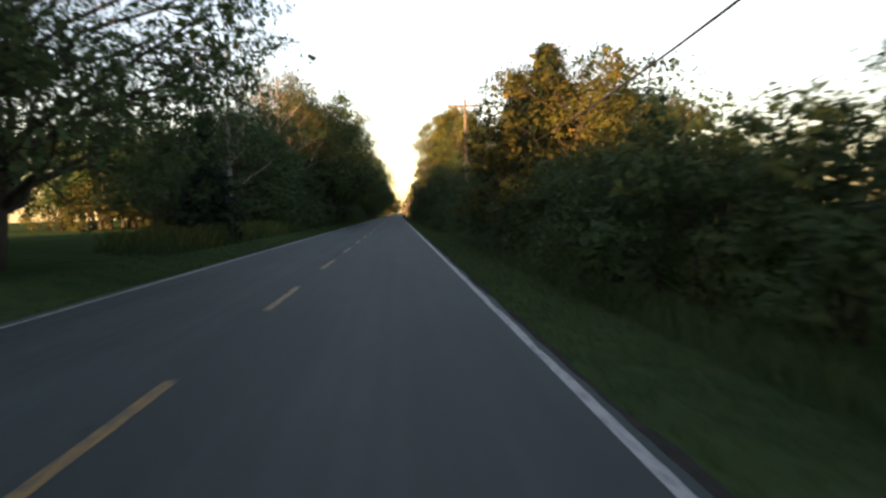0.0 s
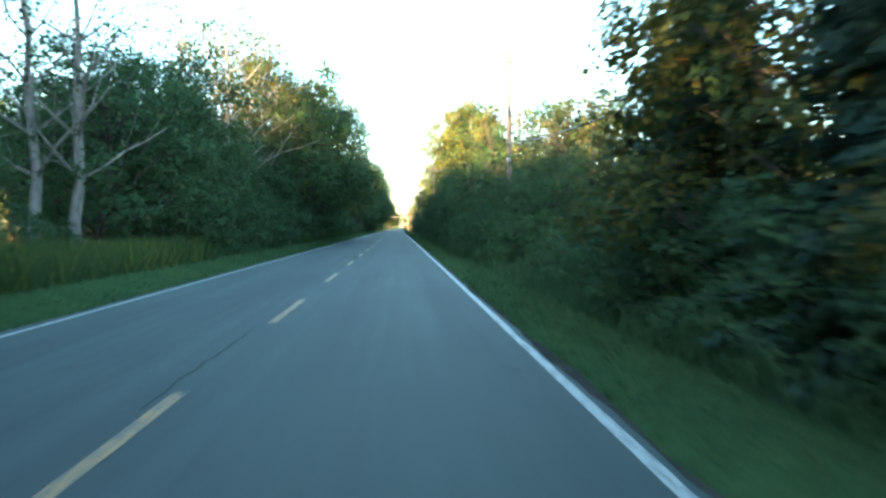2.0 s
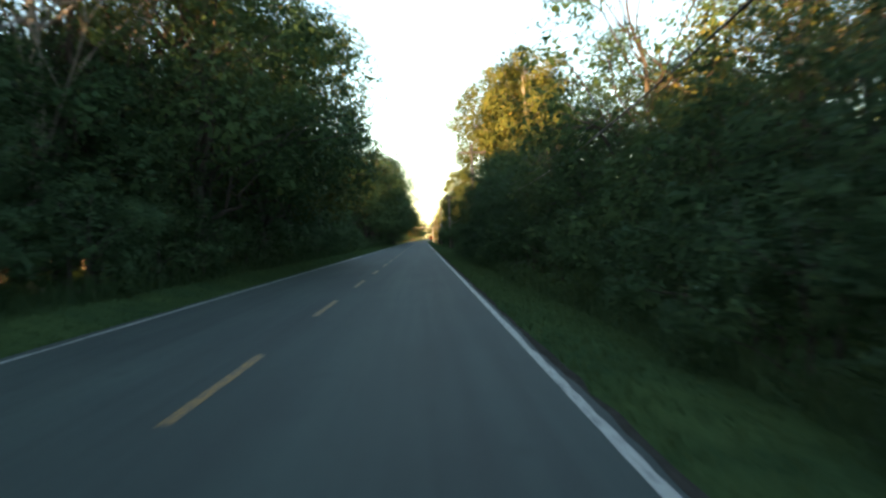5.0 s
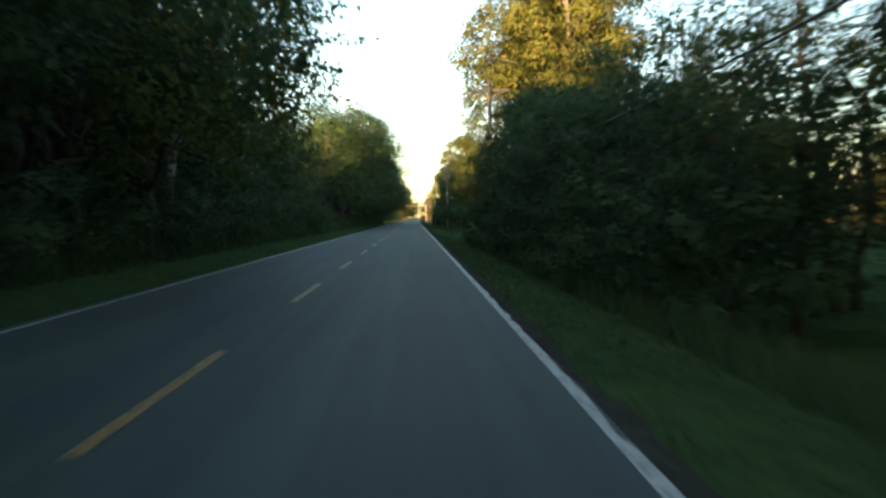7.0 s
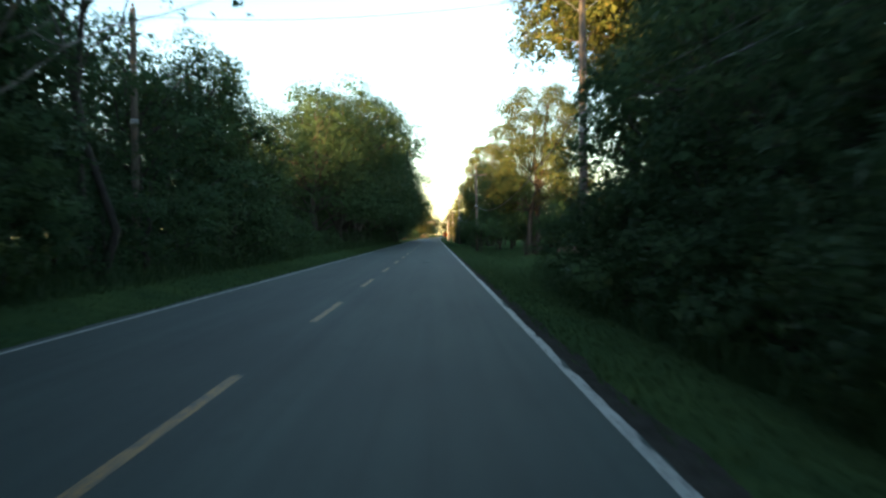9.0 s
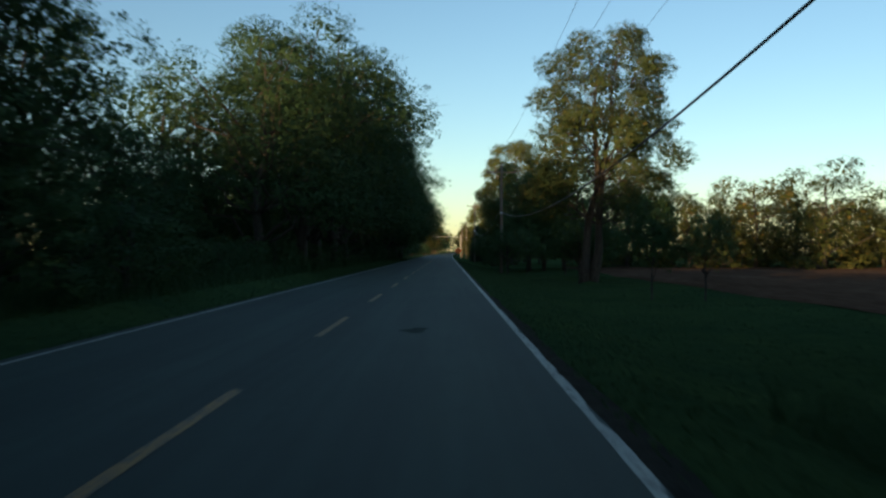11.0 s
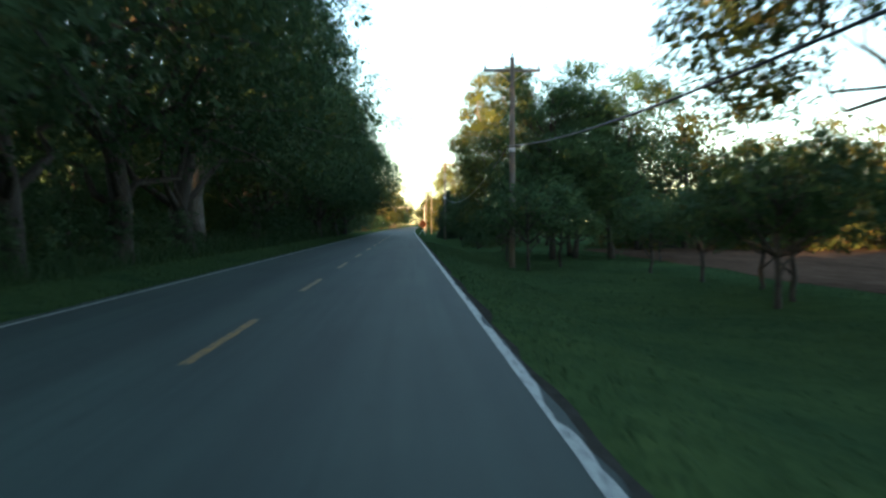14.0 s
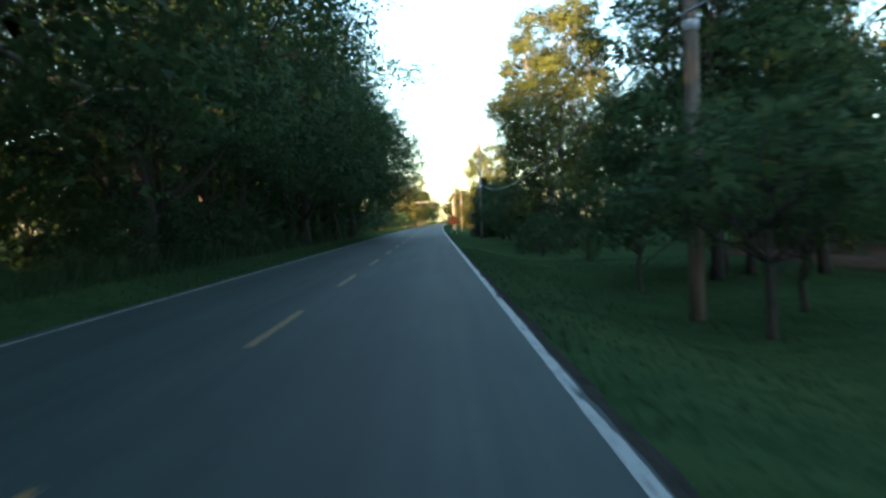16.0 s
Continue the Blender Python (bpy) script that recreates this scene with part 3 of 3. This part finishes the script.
kind("pale_maple", lambda: tree_kind("maple_tree", "big maple with a thick pale trunk forking low beside the road", "tree", 44, 17.0, 6.4, 0.8, 26, 46000, 0.135, LEAF_WOOD, PALE_BARK, 0.52, 2, True, lean_by=0.14, fork_at=0.16, bulk=1.25))
kind("wispy", lambda: tree_kind("tree", "tall thin tree with an open yellowing crown", "tree", 99, 16.0, 3.6, 6.0, 22, 7000, 0.11, LEAF_FIELD, BARK, 0.16, 2, False, per=10, twigs=4))
kind("overhang", lambda: tree_kind("tree", "slender roadside tree with airy boughs reaching over the verge", "tree", 98, 14.5, 4.6, 8.0, 14, 5200, 0.10, LEAF_WOOD, BARK, 0.13, 2, False, per=10, twigs=5))
kind("airy", lambda: tree_kind("tree", "thin airy roadside tree with sparse small leaves", "tree", 97, 9.5, 3.6, 2.6, 18, 6500, 0.095, LEAF_WOOD, BARK, 0.11, 2, False, per=10, twigs=4))


def scatter(rng, keys, y0, y1, step, x0, jitter, s0, s1, **more):
    y = y0
    while y < y1:
        plant(keys[int(rng.integers(len(keys)))], x0 + float(rng.uniform(-jitter, jitter)), y + float(rng.uniform(-0.35, 0.35)) * step, float(rng.uniform(s0, s1)), **more)
        y += step


R = np.random.default_rng(77)
TALL, MID, SHRUB = ["tall0", "tall1", "tall2"], ["mid0", "mid1", "mid2"], ["shrub0", "shrub1", "shrub2"]
MAPLE, FAR, GOLD, BACK = ["maple0", "maple1"], ["far0", "far1"], ["gold0", "gold1"], ["back0", "back1"]

# left of the road, from the meadow into the wood
plant("oak", -9.2, 23.5, 1.0)
plant("spruce", -7.2, 41.5, 0.64)
plant("mid1", -8.0, 44.5, 0.5)
plant("mid0", -10.2, 46.0, 0.42)
plant("bare0", -9.1, 56.8)
plant("bare1", -10.3, 56.3, 0.98)
scatter(R, SHRUB, 46, 62, 3.4, -9.6, 0.8, 0.45, 0.7)
scatter(R, MID, 61, 70, 4.4, -10.0, 0.7, 0.95, 1.05)
scatter(R, MID, 69, 77, 4.0, -10.2, 0.5, 1.1, 1.25)
scatter(R, MID, 79, 87, 4.2, -10.4, 0.5, 0.72, 0.84)
scatter(R, MID, 88, 98, 4.4, -10.4, 0.5, 0.88, 1.0)
for x, y, k in ((-10.8, 89.5, 1.0), (-10.4, 96.0, 1.15), (-9.6, 103.0, 1.1)):
    plant("wispy", x, y, k)
plant("bare1", -9.4, 71.5, 1.08)
plant("bare1", -10.2, 86.5, 1.3)
plant("bare0", -9.8, 95.0, 1.3)
plant("airy", -9.4, 99.5, 1.5)
plant("bare1", -8.6, 103.0, 1.25)
scatter(R, MID, 96, 104, 4.2, -10.0, 0.5, 1.0, 1.15)
scatter(R, TALL, 105, 127, 5.2, -7.7, 0.4, 1.05, 1.2)
scatter(R, MID, 129, 147, 4.4, -11.0, 0.5, 1.15, 1.3)
plant("bare1", -7.6, 131.0, 1.3)
plant("overhang", -7.6, 148.8, 1.0)
plant("mid0", -11.6, 147.8, 1.25)
plant("bare1", -8.6, 142.5, 1.2)

scatter(R, BACK, 78, 96, 5.0, -15.5, 0.8, 0.65, 0.8)
scatter(R, BACK, 97, 128, 5.5, -15.0, 1.5, 1.0, 1.25)
# hidden behind the front trees, made tall to shade the lawn tree's trunk
scatter(R, BACK, 129, 150, 5.0, -16.5, 1.0, 1.45, 1.6)
scatter(R, BACK, 151, 160, 5.0, -16.5, 1.0, 0.8, 0.95)
# two far rows out of view, added to keep low sun off the lawn
scatter(R, BACK, 116, 196, 4.4, -38.0, 1.2, 1.4, 1.55)
scatter(R, BACK, 116, 196, 5.0, -44.0, 1.2, 1.5, 1.65)
# raised where it stays hidden, to block sun from the lawn and saplings
scatter(R, BACK, 158, 171, 4.6, -18.0, 0.8, 1.2, 1.4)
scatter(R, BACK, 174, 184, 5.5, -17.0, 1.0, 0.5, 0.62)
# unseen rows added as a sun screen for the lawn and its tall tree
scatter(np.random.default_rng(6), BACK, 140, 164, 4.4, -25.5, 1.0, 1.5, 1.7)
scatter(np.random.default_rng(8), BACK, 166, 191, 4.6, -25.5, 1.0, 1.0, 1.15)
scatter(R, SHRUB, 63, 182, 3.9, -7.6, 0.5, 0.9, 1.2)
scatter(R, MID, 162, 174, 3.8, -10.8, 0.6, 1.12, 1.25)
scatter(R, MID, 190, 197, 4.0, -12.8, 0.5, 0.72, 0.82)
scatter(R, MID, 176, 183, 4.4, -12.0, 0.5, 0.5, 0.6)
plant("mid1", -15.6, 186.5, 1.3)
plant("airy", -9.0, 171.5, 0.95)
plant("maple1", -9.0, 200.5, 0.82)
plant("maple0", -7.6, 207.0, 0.97)
plant("maple0", -7.3, 221.0, 1.0)
plant("maple1", -7.1, 229.0, 1.04)
plant("pale_maple", -8.7, 237.0, 1.0)
plant("maple1", -7.4, 213.5, 1.0)
plant("back0", -15.5, 205.0, 1.3)
plant("back1", -15.0, 211.0, 1.3)
scatter(R, MAPLE, 245, 262, 6.5, -8.0, 0.3, 0.95, 1.05)
scatter(R, MAPLE, 264, 284, 6.5, -7.4, 0.9, 0.8, 1.08, tall=0.85)
scatter(R, MAPLE, 284, 306, 6.5, -6.8, 0.8, 0.85, 1.05, tall=0.76)
scatter(R, SHRUB, 304, 345, 3.2, -8.0, 0.6, 0.8, 1.1)
scatter(R, BACK, 300, 344, 6.0, -13.0, 0.8, 0.8, 1.0)
scatter(R, BACK, 213, 231, 5.5, -17.0, 1.0, 0.5, 0.65)
scatter(R, BACK, 233, 330, 5.0, -17.0, 1.5, 1.0, 1.3)
scatter(R, BACK, 243, 330, 6.0, -23.0, 1.5, 0.9, 1.15)
scatter(R, SHRUB, 188, 300, 3.4, -12.5, 0.7, 0.9, 1.2)
scatter(R, SHRUB, 186, 232, 3.2, -7.8, 0.4, 0.5, 0.75)
scatter(R, SHRUB, 232, 242, 3.0, -7.6, 0.3, 0.28, 0.36)
scatter(R, SHRUB, 243, 304, 3.4, -7.8, 0.4, 0.7, 1.0)
scatter(R, BACK, 308, 328, 7.0, -8.6, 0.6, 1.2, 1.35)
for x, y, k in ((-7.6, 346.0, 0.42), (-6.6, 358.0, 0.46), (-7.8, 370.0, 0.5), (-8.4, 385.0, 0.7), (-6.2, 428.0, 1.4), (-8.5, 446.0, 1.5), (-5.6, 470.0, 1.3)):
    plant("far%d" % (int(y) // 2 % 2), x, y, k, label="distant roadside tree lit orange by the low sun")
scatter(R, BACK, 480, 600, 12.0, -7.0, 1.5, 1.2, 1.5)
scatter(R, SHRUB, 346, 470, 4.6, -7.2, 0.5, 0.85, 1.2)
for x, y, k in ((-33.0, 262.0, 1.2), (-38.0, 271.0, 1.35), (-44.0, 258.0, 1.2), (-40.0, 284.0, 1.3)):
    plant("far%d" % (int(y) % 2), x, y, k, sink=0.8)
for x, y in ((-24, 112), (-31, 116), (-37, 110), (-44, 115), (-52, 112), (-60, 118)):
    plant("far%d" % (x % 2), x, y, 0.72, sink=0.8)
# trees out of view, left of and behind the start, added to block the sun
scatter(R, BACK, -70, 24, 5.6, -15.0, 1.5, 0.95, 1.15)
scatter(R, BACK, -80, 4, 5.8, -20.5, 1.5, 0.95, 1.15)
scatter(R, BACK, 5, 34, 4.8, -20.5, 1.0, 1.5, 1.65)
plant("tall1", -13.5, 20.5, 0.85)
scatter(R, BACK, -60, 16, 6.0, -26.5, 1.0, 1.05, 1.15)
scatter(R, BACK, 18, 56, 4.6, -27.0, 1.0, 1.5, 1.65)
scatter(R, BACK, -24, 4, 5.5, -40.0, 1.5, 1.2, 1.35)
scatter(R, BACK, 6, 58, 5.0, -40.0, 1.2, 1.8, 2.0)
scatter(R, BACK, -50, 18, 4.6, -11.8, 0.5, 0.85, 1.0)
# low row added behind the edge shrubs to stop sun leaking under the crowns
scatter(R, BACK, 64, 184, 4.8, -12.3, 0.5, 0.42, 0.5)
# deep row added as shade for the left wood's crowns
scatter(np.random.default_rng(9), BACK, 78, 132, 4.6, -19.5, 1.0, 1.05, 1.25)

# right of the road: hedge, wood, lawn
scatter(R, SHRUB, 0, 16, 2.0, 9.0, 0.3, 1.2, 1.4)
scatter(R, SHRUB, 16, 34, 2.3, 8.2, 0.4, 1.1, 1.35)
plant("airy", 9.3, 20.0, 0.55)
plant("airy", 9.6, 11.0, 0.5)
scatter(R, ["warm2"], 26, 32, 4.0, 9.8, 0.3, 0.62, 0.75)
plant("warm0", 8.9, 33.0, 0.98)
plant("spruce", 8.6, 37.0, 0.95)
plant("warm1", 9.2, 41.0, 1.1)
plant("spruce", 8.6, 45.5, 0.95)
plant("mid2", 10.2, 44.5, 1.0)
plant("mid1", 10.9, 50.0, 0.72)
scatter(R, BACK, 36, 50, 5.0, 12.5, 0.6, 0.8, 1.0)
scatter(R, SHRUB, 35, 47, 2.6, 7.3, 0.4, 0.85, 1.05)
scatter(R, SHRUB, 48.5, 53, 2.4, 7.6, 0.4, 0.65, 0.8)
plant("shrub0", 9.4, 51.0, 0.9)
scatter(R, SHRUB, 53, 58, 2.4, 8.2, 0.4, 0.6, 0.75)
scatter(R, SHRUB, 58.5, 65, 2.8, 7.6, 0.4, 0.5, 0.7)
scatter(R, MID, 67, 80, 3.8, 8.9, 0.4, 0.55, 0.66)
scatter(R, MID, 82, 98, 3.8, 9.2, 0.4, 0.6, 0.8)
scatter(R, BACK, 82, 98, 5.5, 12.8, 0.8, 0.65, 0.85)

scatter(R, SHRUB, 65, 98, 2.7, 7.3, 0.4, 0.8, 1.05)
plant("airy", 10.8, 97.5, 1.4)
plant("tall2", 15.0, 97.0, 0.85)
plant("tall2", 18.5, 103.0, 0.9)
plant("tall1", 14.5, 111.0, 0.85)
for x, y, k in ((11.5, 115.5, 1.0), (10.8, 120.5, 0.9), (12.0, 125.0, 1.05), (11.0, 130.0, 1.0), (12.5, 135.0, 1.1)):
    plant("airy", x, y, k)
plant("oak", 13.0, 106.0, 0.8)
scatter(R, SHRUB, 112, 154, 2.7, 7.4, 0.4, 0.9, 1.15)
scatter(R, MID, 113, 130, 3.9, 8.7, 0.3, 0.62, 0.72)
scatter(R, MID, 131, 140, 3.9, 8.5, 0.3, 0.72, 0.85)
scatter(R, MID, 141, 147, 3.4, 8.7, 0.3, 0.85, 0.97)
scatter(R, MID, 147, 153, 3.0, 10.8, 0.3, 1.05, 1.2)
scatter(R, MID, 154, 162, 3.4, 13.0, 0.4, 1.2, 1.35)
scatter(R, BACK, 127, 146, 5.5, 13.0, 0.8, 0.65, 0.85)
scatter(R, BACK, 146, 163, 5.5, 16.5, 0.8, 0.9, 1.2)
plant("gold0", 12.2, 168.5)
plant("gold1", 14.2, 160.0)
plant("wispy", 13.6, 77.5, 0.68)
plant("warm1", 13.0, 75.6, 0.66, tall=1.12)
for x, y, k in ((35.0, 113.0, 1.0), (40.5, 120.0, 1.25), (46.5, 117.0, 1.3), (38.0, 127.0, 0.95), (52.0, 124.0, 1.2)):
    plant("far%d" % (int(y) % 2), x, y, k, sink=0.6)
plant("wispy", 12.2, 89.0, 0.72)
plant("airy", 11.6, 73.0, 1.0)
plant("airy", 12.6, 77.0, 1.1)
plant("gold0", 15.0, 171.0, 0.95)
plant("sapling0", 11.4, 191.0, 0.72, tall=1.42)
plant("sapling1", 13.6, 190.0, 0.62, tall=1.2)
plant("locust", 11.2, 207.4, turn=0.0)
grass_mound(11.3, 207.4)
for x, y, h in ((7.8, 233.0, 4.2), (7.9, 243.0, 3.4), (11.9, 215.0, 4.5), (13.3, 217.0, 4.2), (13.4, 225.0, 3.7), (13.0, 230.5, 3.4), (13.9, 221.0, 3.8), (16.8, 242.0, 3.0), (10.0, 237.0, 3.8)):
    plant("sapling%d" % (int(y) % 2), x, y, h / 3.3)
plant("grove", 11.2, 246.0, 0.82)
plant("grove", 13.5, 252.0, 0.78)
plant("grove", 13.0, 248.0, 0.74)
plant("grove", 15.2, 247.0, 0.85)
plant("pale_gold", 12.6, 288.0, 0.92)
plant("tall2", 11.5, 280.0, 0.85)
plant("gold0", 10.4, 346.0, 0.62)
plant("spruce", 8.2, 321.5, 0.74)
plant("spruce", 9.4, 326.0, 0.66)
scatter(R, MID, 286, 330, 5.0, 10.5, 1.2, 0.55, 0.75)
scatter(R, SHRUB, 262, 284, 5.0, 9.0, 1.0, 0.5, 0.8)
scatter(R, BACK, 285, 330, 8.0, 16.0, 1.5, 0.8, 1.0)
scatter(R, FAR, 336, 440, 9.0, 11.0, 0.8, 0.7, 0.85)
scatter(R, FAR, 440, 540, 14.0, 9.5, 1.5, 1.0, 1.3)
for i in range(10):
    plant("far%d" % (i % 2), 21.0 + 5.6 * i, 262.0 + 5 * math.sin(i * 2.1), 1.25 + 0.35 * math.sin(i * 1.7), sink=1.6)
    plant("far%d" % ((i + 1) % 2), 24.0 + 5.8 * i, 276.0 + 4 * math.sin(i * 1.3), 1.25, sink=2.0)
for i in range(11):
    plant("far%d" % (i % 2), 78.0 + 2 * math.sin(i), 250.0 - 8 * i, 1.15, sink=1.6)
for x, y, k in ((21, 114, 0.85), (27, 118, 0.95), (34, 122, 1.0), (41, 126, 1.1), (49, 128, 1.15), (57, 126, 1.1), (24, 158, 1.0), (30, 163, 1.1), (37, 160, 1.05), (44, 165, 1.1), (52, 160, 1.0)):
    plant("far%d" % (y % 2), x, y, k, sink=1.2)
for x, y in ((-12.0, 640.0), (-3.0, 655.0), (6.0, 640.0), (13.0, 650.0)):
    plant("far0", x, y, 1.2)


# ---- poles, cables, signs ----
def box_verts(cx, cy, cz, sx, sy, sz):
    return [(cx + i * sx / 2, cy + j * sy / 2, cz + k * sz / 2) for i in (-1, 1) for j in (-1, 1) for k in (-1, 1)]


BOX_FACES = [(0, 1, 3, 2), (4, 6, 7, 5), (0, 4, 5, 1), (2, 3, 7, 6), (0, 2, 6, 4), (1, 5, 7, 3)]


def beam(name, centre, size, material, bevel=0.008):
    bm = bmesh.new()
    vs = [bm.verts.new(v) for v in box_verts(*centre, *size)]
    for q in BOX_FACES:
        bm.faces.new([vs[i] for i in q])
    bmesh.ops.recalc_face_normals(bm, faces=bm.faces)
    bmesh.ops.bevel(bm, geom=list(bm.edges), offset=bevel, segments=1, affect="EDGES")
    me = bpy.data.meshes.new(name)
    bm.to_mesh(me)
    bm.free()
    me.materials.append(material)
    return me


def insulator_mesh():
    t = Tubes(10)
    t.add([(0, 0, 0), (0, 0, 0.06), (0, 0, 0.07), (0, 0, 0.11), (0, 0, 0.12), (0, 0, 0.17), (0, 0, 0.2)], [0.02, 0.025, 0.06, 0.05, 0.055, 0.045, 0.02])
    return t.mesh("insulator", CERAMIC)


INSULATOR = insulator_mesh()


def utility_pole(x, y, top, arm=None, lean=0.0, label="tall weathered wooden utility pole with a crossarm"):
    foot = rolling(x, y)
    h = top - foot
    p = root("utility_pole", label, "utility pole", "poles along the road", (x, y, foot))
    p.rotation_euler = (0, radians(lean), 0)
    t = Tubes(14)
    t.add([(0, 0, -0.4), (0, 0, h * 0.3), (0, 0, h * 0.65), (0, 0, h - 0.04), (0, 0, h)], [0.165, 0.155, 0.135, 0.115, 0.10])
    part("pole", t.mesh("pole", POLE_WOOD), p)
    pin = part("insulator", INSULATOR, p, "brown glazed insulator")
    pin.location = (0, 0, h)
    if arm:
        z = arm - foot
        part("crossarm", beam("crossarm", (0, 0.16, z), (2.9, 0.12, 0.16), POLE_WOOD), p)
        for s in (-1, 1):
            b = Tubes(6).add([(s * 0.72, 0.16, z - 0.06), (0, 0.15, z - 0.62)], [0.018, 0.018])
            part("brace", b.mesh("brace", STEEL), p, "flat galvanised brace")
            k = part("insulator", INSULATOR, p, "brown glazed insulator")
            k.location = (s * 1.36, 0.16, z + 0.06)
    clamp = Tubes(10).add([(0, 0, 5.95 - 0.1), (0, 0, 6.05)], [0.158, 0.158])
    part("clamp", clamp.mesh("clamp", STEEL), p, "steel cable clamp band")
    return p


def cable(name, label, a, b, sag, r):
    pts = []
    for i in range(33):
        u = i / 32
        pts.append((a[0] + (b[0] - a[0]) * u, a[1] + (b[1] - a[1]) * u, a[2] + (b[2] - a[2]) * u - 4 * sag * u * (1 - u)))
    tagged(new(name, Tubes(6).add(pts, [r] * 33).mesh(name, CABLE)), label, "cable", "overhead cables")


POLES = [(8.0, -5.0, 11.0, 10.3, 6.3), (8.1, 75.0, 11.1, 10.6, 6.0), (7.3, 155.5, 10.6, 9.9, 5.6), (7.4, 235.8, 9.75, 9.1, 5.3), (7.4, 315.0, 10.6, 9.9, 5.6), (7.6, 392.0, 9.6, None, 5.4), (7.6, 470.0, 10.0, 9.4, 5.5)]
for x, y, top, arm, low in POLES:
    utility_pole(x, y, top, arm, label="tall weathered wooden utility pole with a crossarm" if arm else "tall plain weathered wooden utility pole")
for p, q in zip(POLES[:-1], POLES[1:]):
    cable("telephone_cable", "thick black cable sagging between utility poles", (p[0] - 0.2, p[1], p[4]), (q[0] - 0.2, q[1], q[4]), 1.9, 0.03)
    if p[1] == 75.0:
        cable("drop_cable", "thin dark wire below the thick cable", (p[0] - 0.2, p[1], p[4] + 0.35), (q[0] - 0.2, q[1], q[4] + 0.35), 1.75, 0.010)
    for s in (-1.36, 0.0, 1.36):
        za = p[2] + 0.2 if s == 0 or not p[3] else p[3] + 0.25
        zb = q[2] + 0.2 if s == 0 or not q[3] else q[3] + 0.25
        cable("power_line", "thin bare power line high between poles", (p[0] + (s if p[3] else s * 0.1), p[1], za), (q[0] + (s if q[3] else s * 0.1), q[1], zb), 1.2, 0.007)
utility_pole(-10.0, 159.0, 10.5, None, label="plain weathered wooden pole among the trees")
cable("service_cable", "thin service wire crossing high over the road", (7.3, 155.5, 10.0), (-10.0, 159.0, 10.2), 0.5, 0.010)


def orange_sign(x, y):
    z = rolling(x, y)
    s = root("road_sign", "orange diamond warning sign on a folding stand", "sign", place=(x, y, z))
    d, zc = 0.62, 1.345 - z
    panel = [(a, b, zc + c) for b in (-0.015, 0.0) for a, c in ((0, -d), (d, 0), (0, d), (-d, 0))]
    part("panel", mesh_of("panel", panel, [(0, 1, 2, 3), (7, 6, 5, 4), (0, 4, 5, 1), (1, 5, 6, 2), (2, 6, 7, 3), (3, 7, 4, 0)], ORANGE), s)
    for k in (-1, 1):
        part("leg", Tubes(6).add([(k * 0.45, 0.25 * k, -0.02), (0, 0.03, 0.75)], [0.018, 0.018]).mesh("leg", STEEL), s, "thin steel leg")
        part("leg", Tubes(6).add([(k * 0.45, -0.25 * k, -0.02), (0, 0.03, 0.75)], [0.018, 0.018]).mesh("leg", STEEL), s, "thin steel leg")
    part("mast", Tubes(6).add([(0, 0.03, 0.7), (0, 0.03, zc + d * 0.9)], [0.016, 0.016]).mesh("mast", STEEL), s, "thin steel mast")


def white_sign(x, y):
    z = rolling(x, y)
    s = root("road_sign", "small plain white sign on a steel post", "sign", place=(x, y, z))
    part("post", Tubes(6).add([(0, 0, -0.2), (0, 0, 2.2)], [0.03, 0.03]).mesh("post", STEEL), s)
    part("panel", beam("panel", (0, -0.05, 1.8), (0.7, 0.02, 0.8), SIGN_WHITE), s)


def signal_mast(x, y):
    """A pale steel mast at the far crossroads, with an arm out over the road and a signal head."""
    s = root("signal_mast", "pale steel mast with an arm over the far crossing", "traffic signal", place=(x, y, rolling(x, y)))
    part("mast", Tubes(10).add([(0, 0, -0.2), (0, 0, 3.0), (0, 0, 6.6)], [0.11, 0.1, 0.08]).mesh("mast", PALE_STEEL), s)
    part("arm", Tubes(8).add([(0, 0, 5.9), (-3.6, 0, 6.15), (-8.2, 0, 6.1)], [0.05, 0.045, 0.035]).mesh("arm", PALE_STEEL), s)
    for dx in (-4.2, -7.0):
        head = part("signal_head", beam("signal_head", (dx, -0.12, 5.5), (0.36, 0.24, 1.0), CABLE, 0.03), s, "dark signal head")
        part("hanger", beam("hanger", (dx, 0, 6.05), (0.06, 0.06, 0.2), PALE_STEEL), head)


def street_lamp(x, y):
    s = root("street_lamp", "tall wooden pole carrying a street lamp arm", "street lamp", place=(x, y, rolling(x, y)))
    part("pole", Tubes(10).add([(0, 0, -0.3), (0, 0, 9.9)], [0.16, 0.11]).mesh("pole", POLE_WOOD), s)
    part("arm", Tubes(6).add([(0, 0, 9.3), (-0.9, 0, 9.9), (-1.7, 0, 10.0)], [0.035, 0.03, 0.03]).mesh("arm", STEEL), s, "thin steel arm")
    part("lamp_head", beam("lamp_head", (-2.0, 0, 9.97), (0.7, 0.24, 0.14), STEEL, 0.03), s, "flat grey lamp head")


signal_mast(6.1, 400.0)
street_lamp(7.0, 420.0)
orange_sign(4.25, 316.0)
white_sign(-4.9, 430.0)
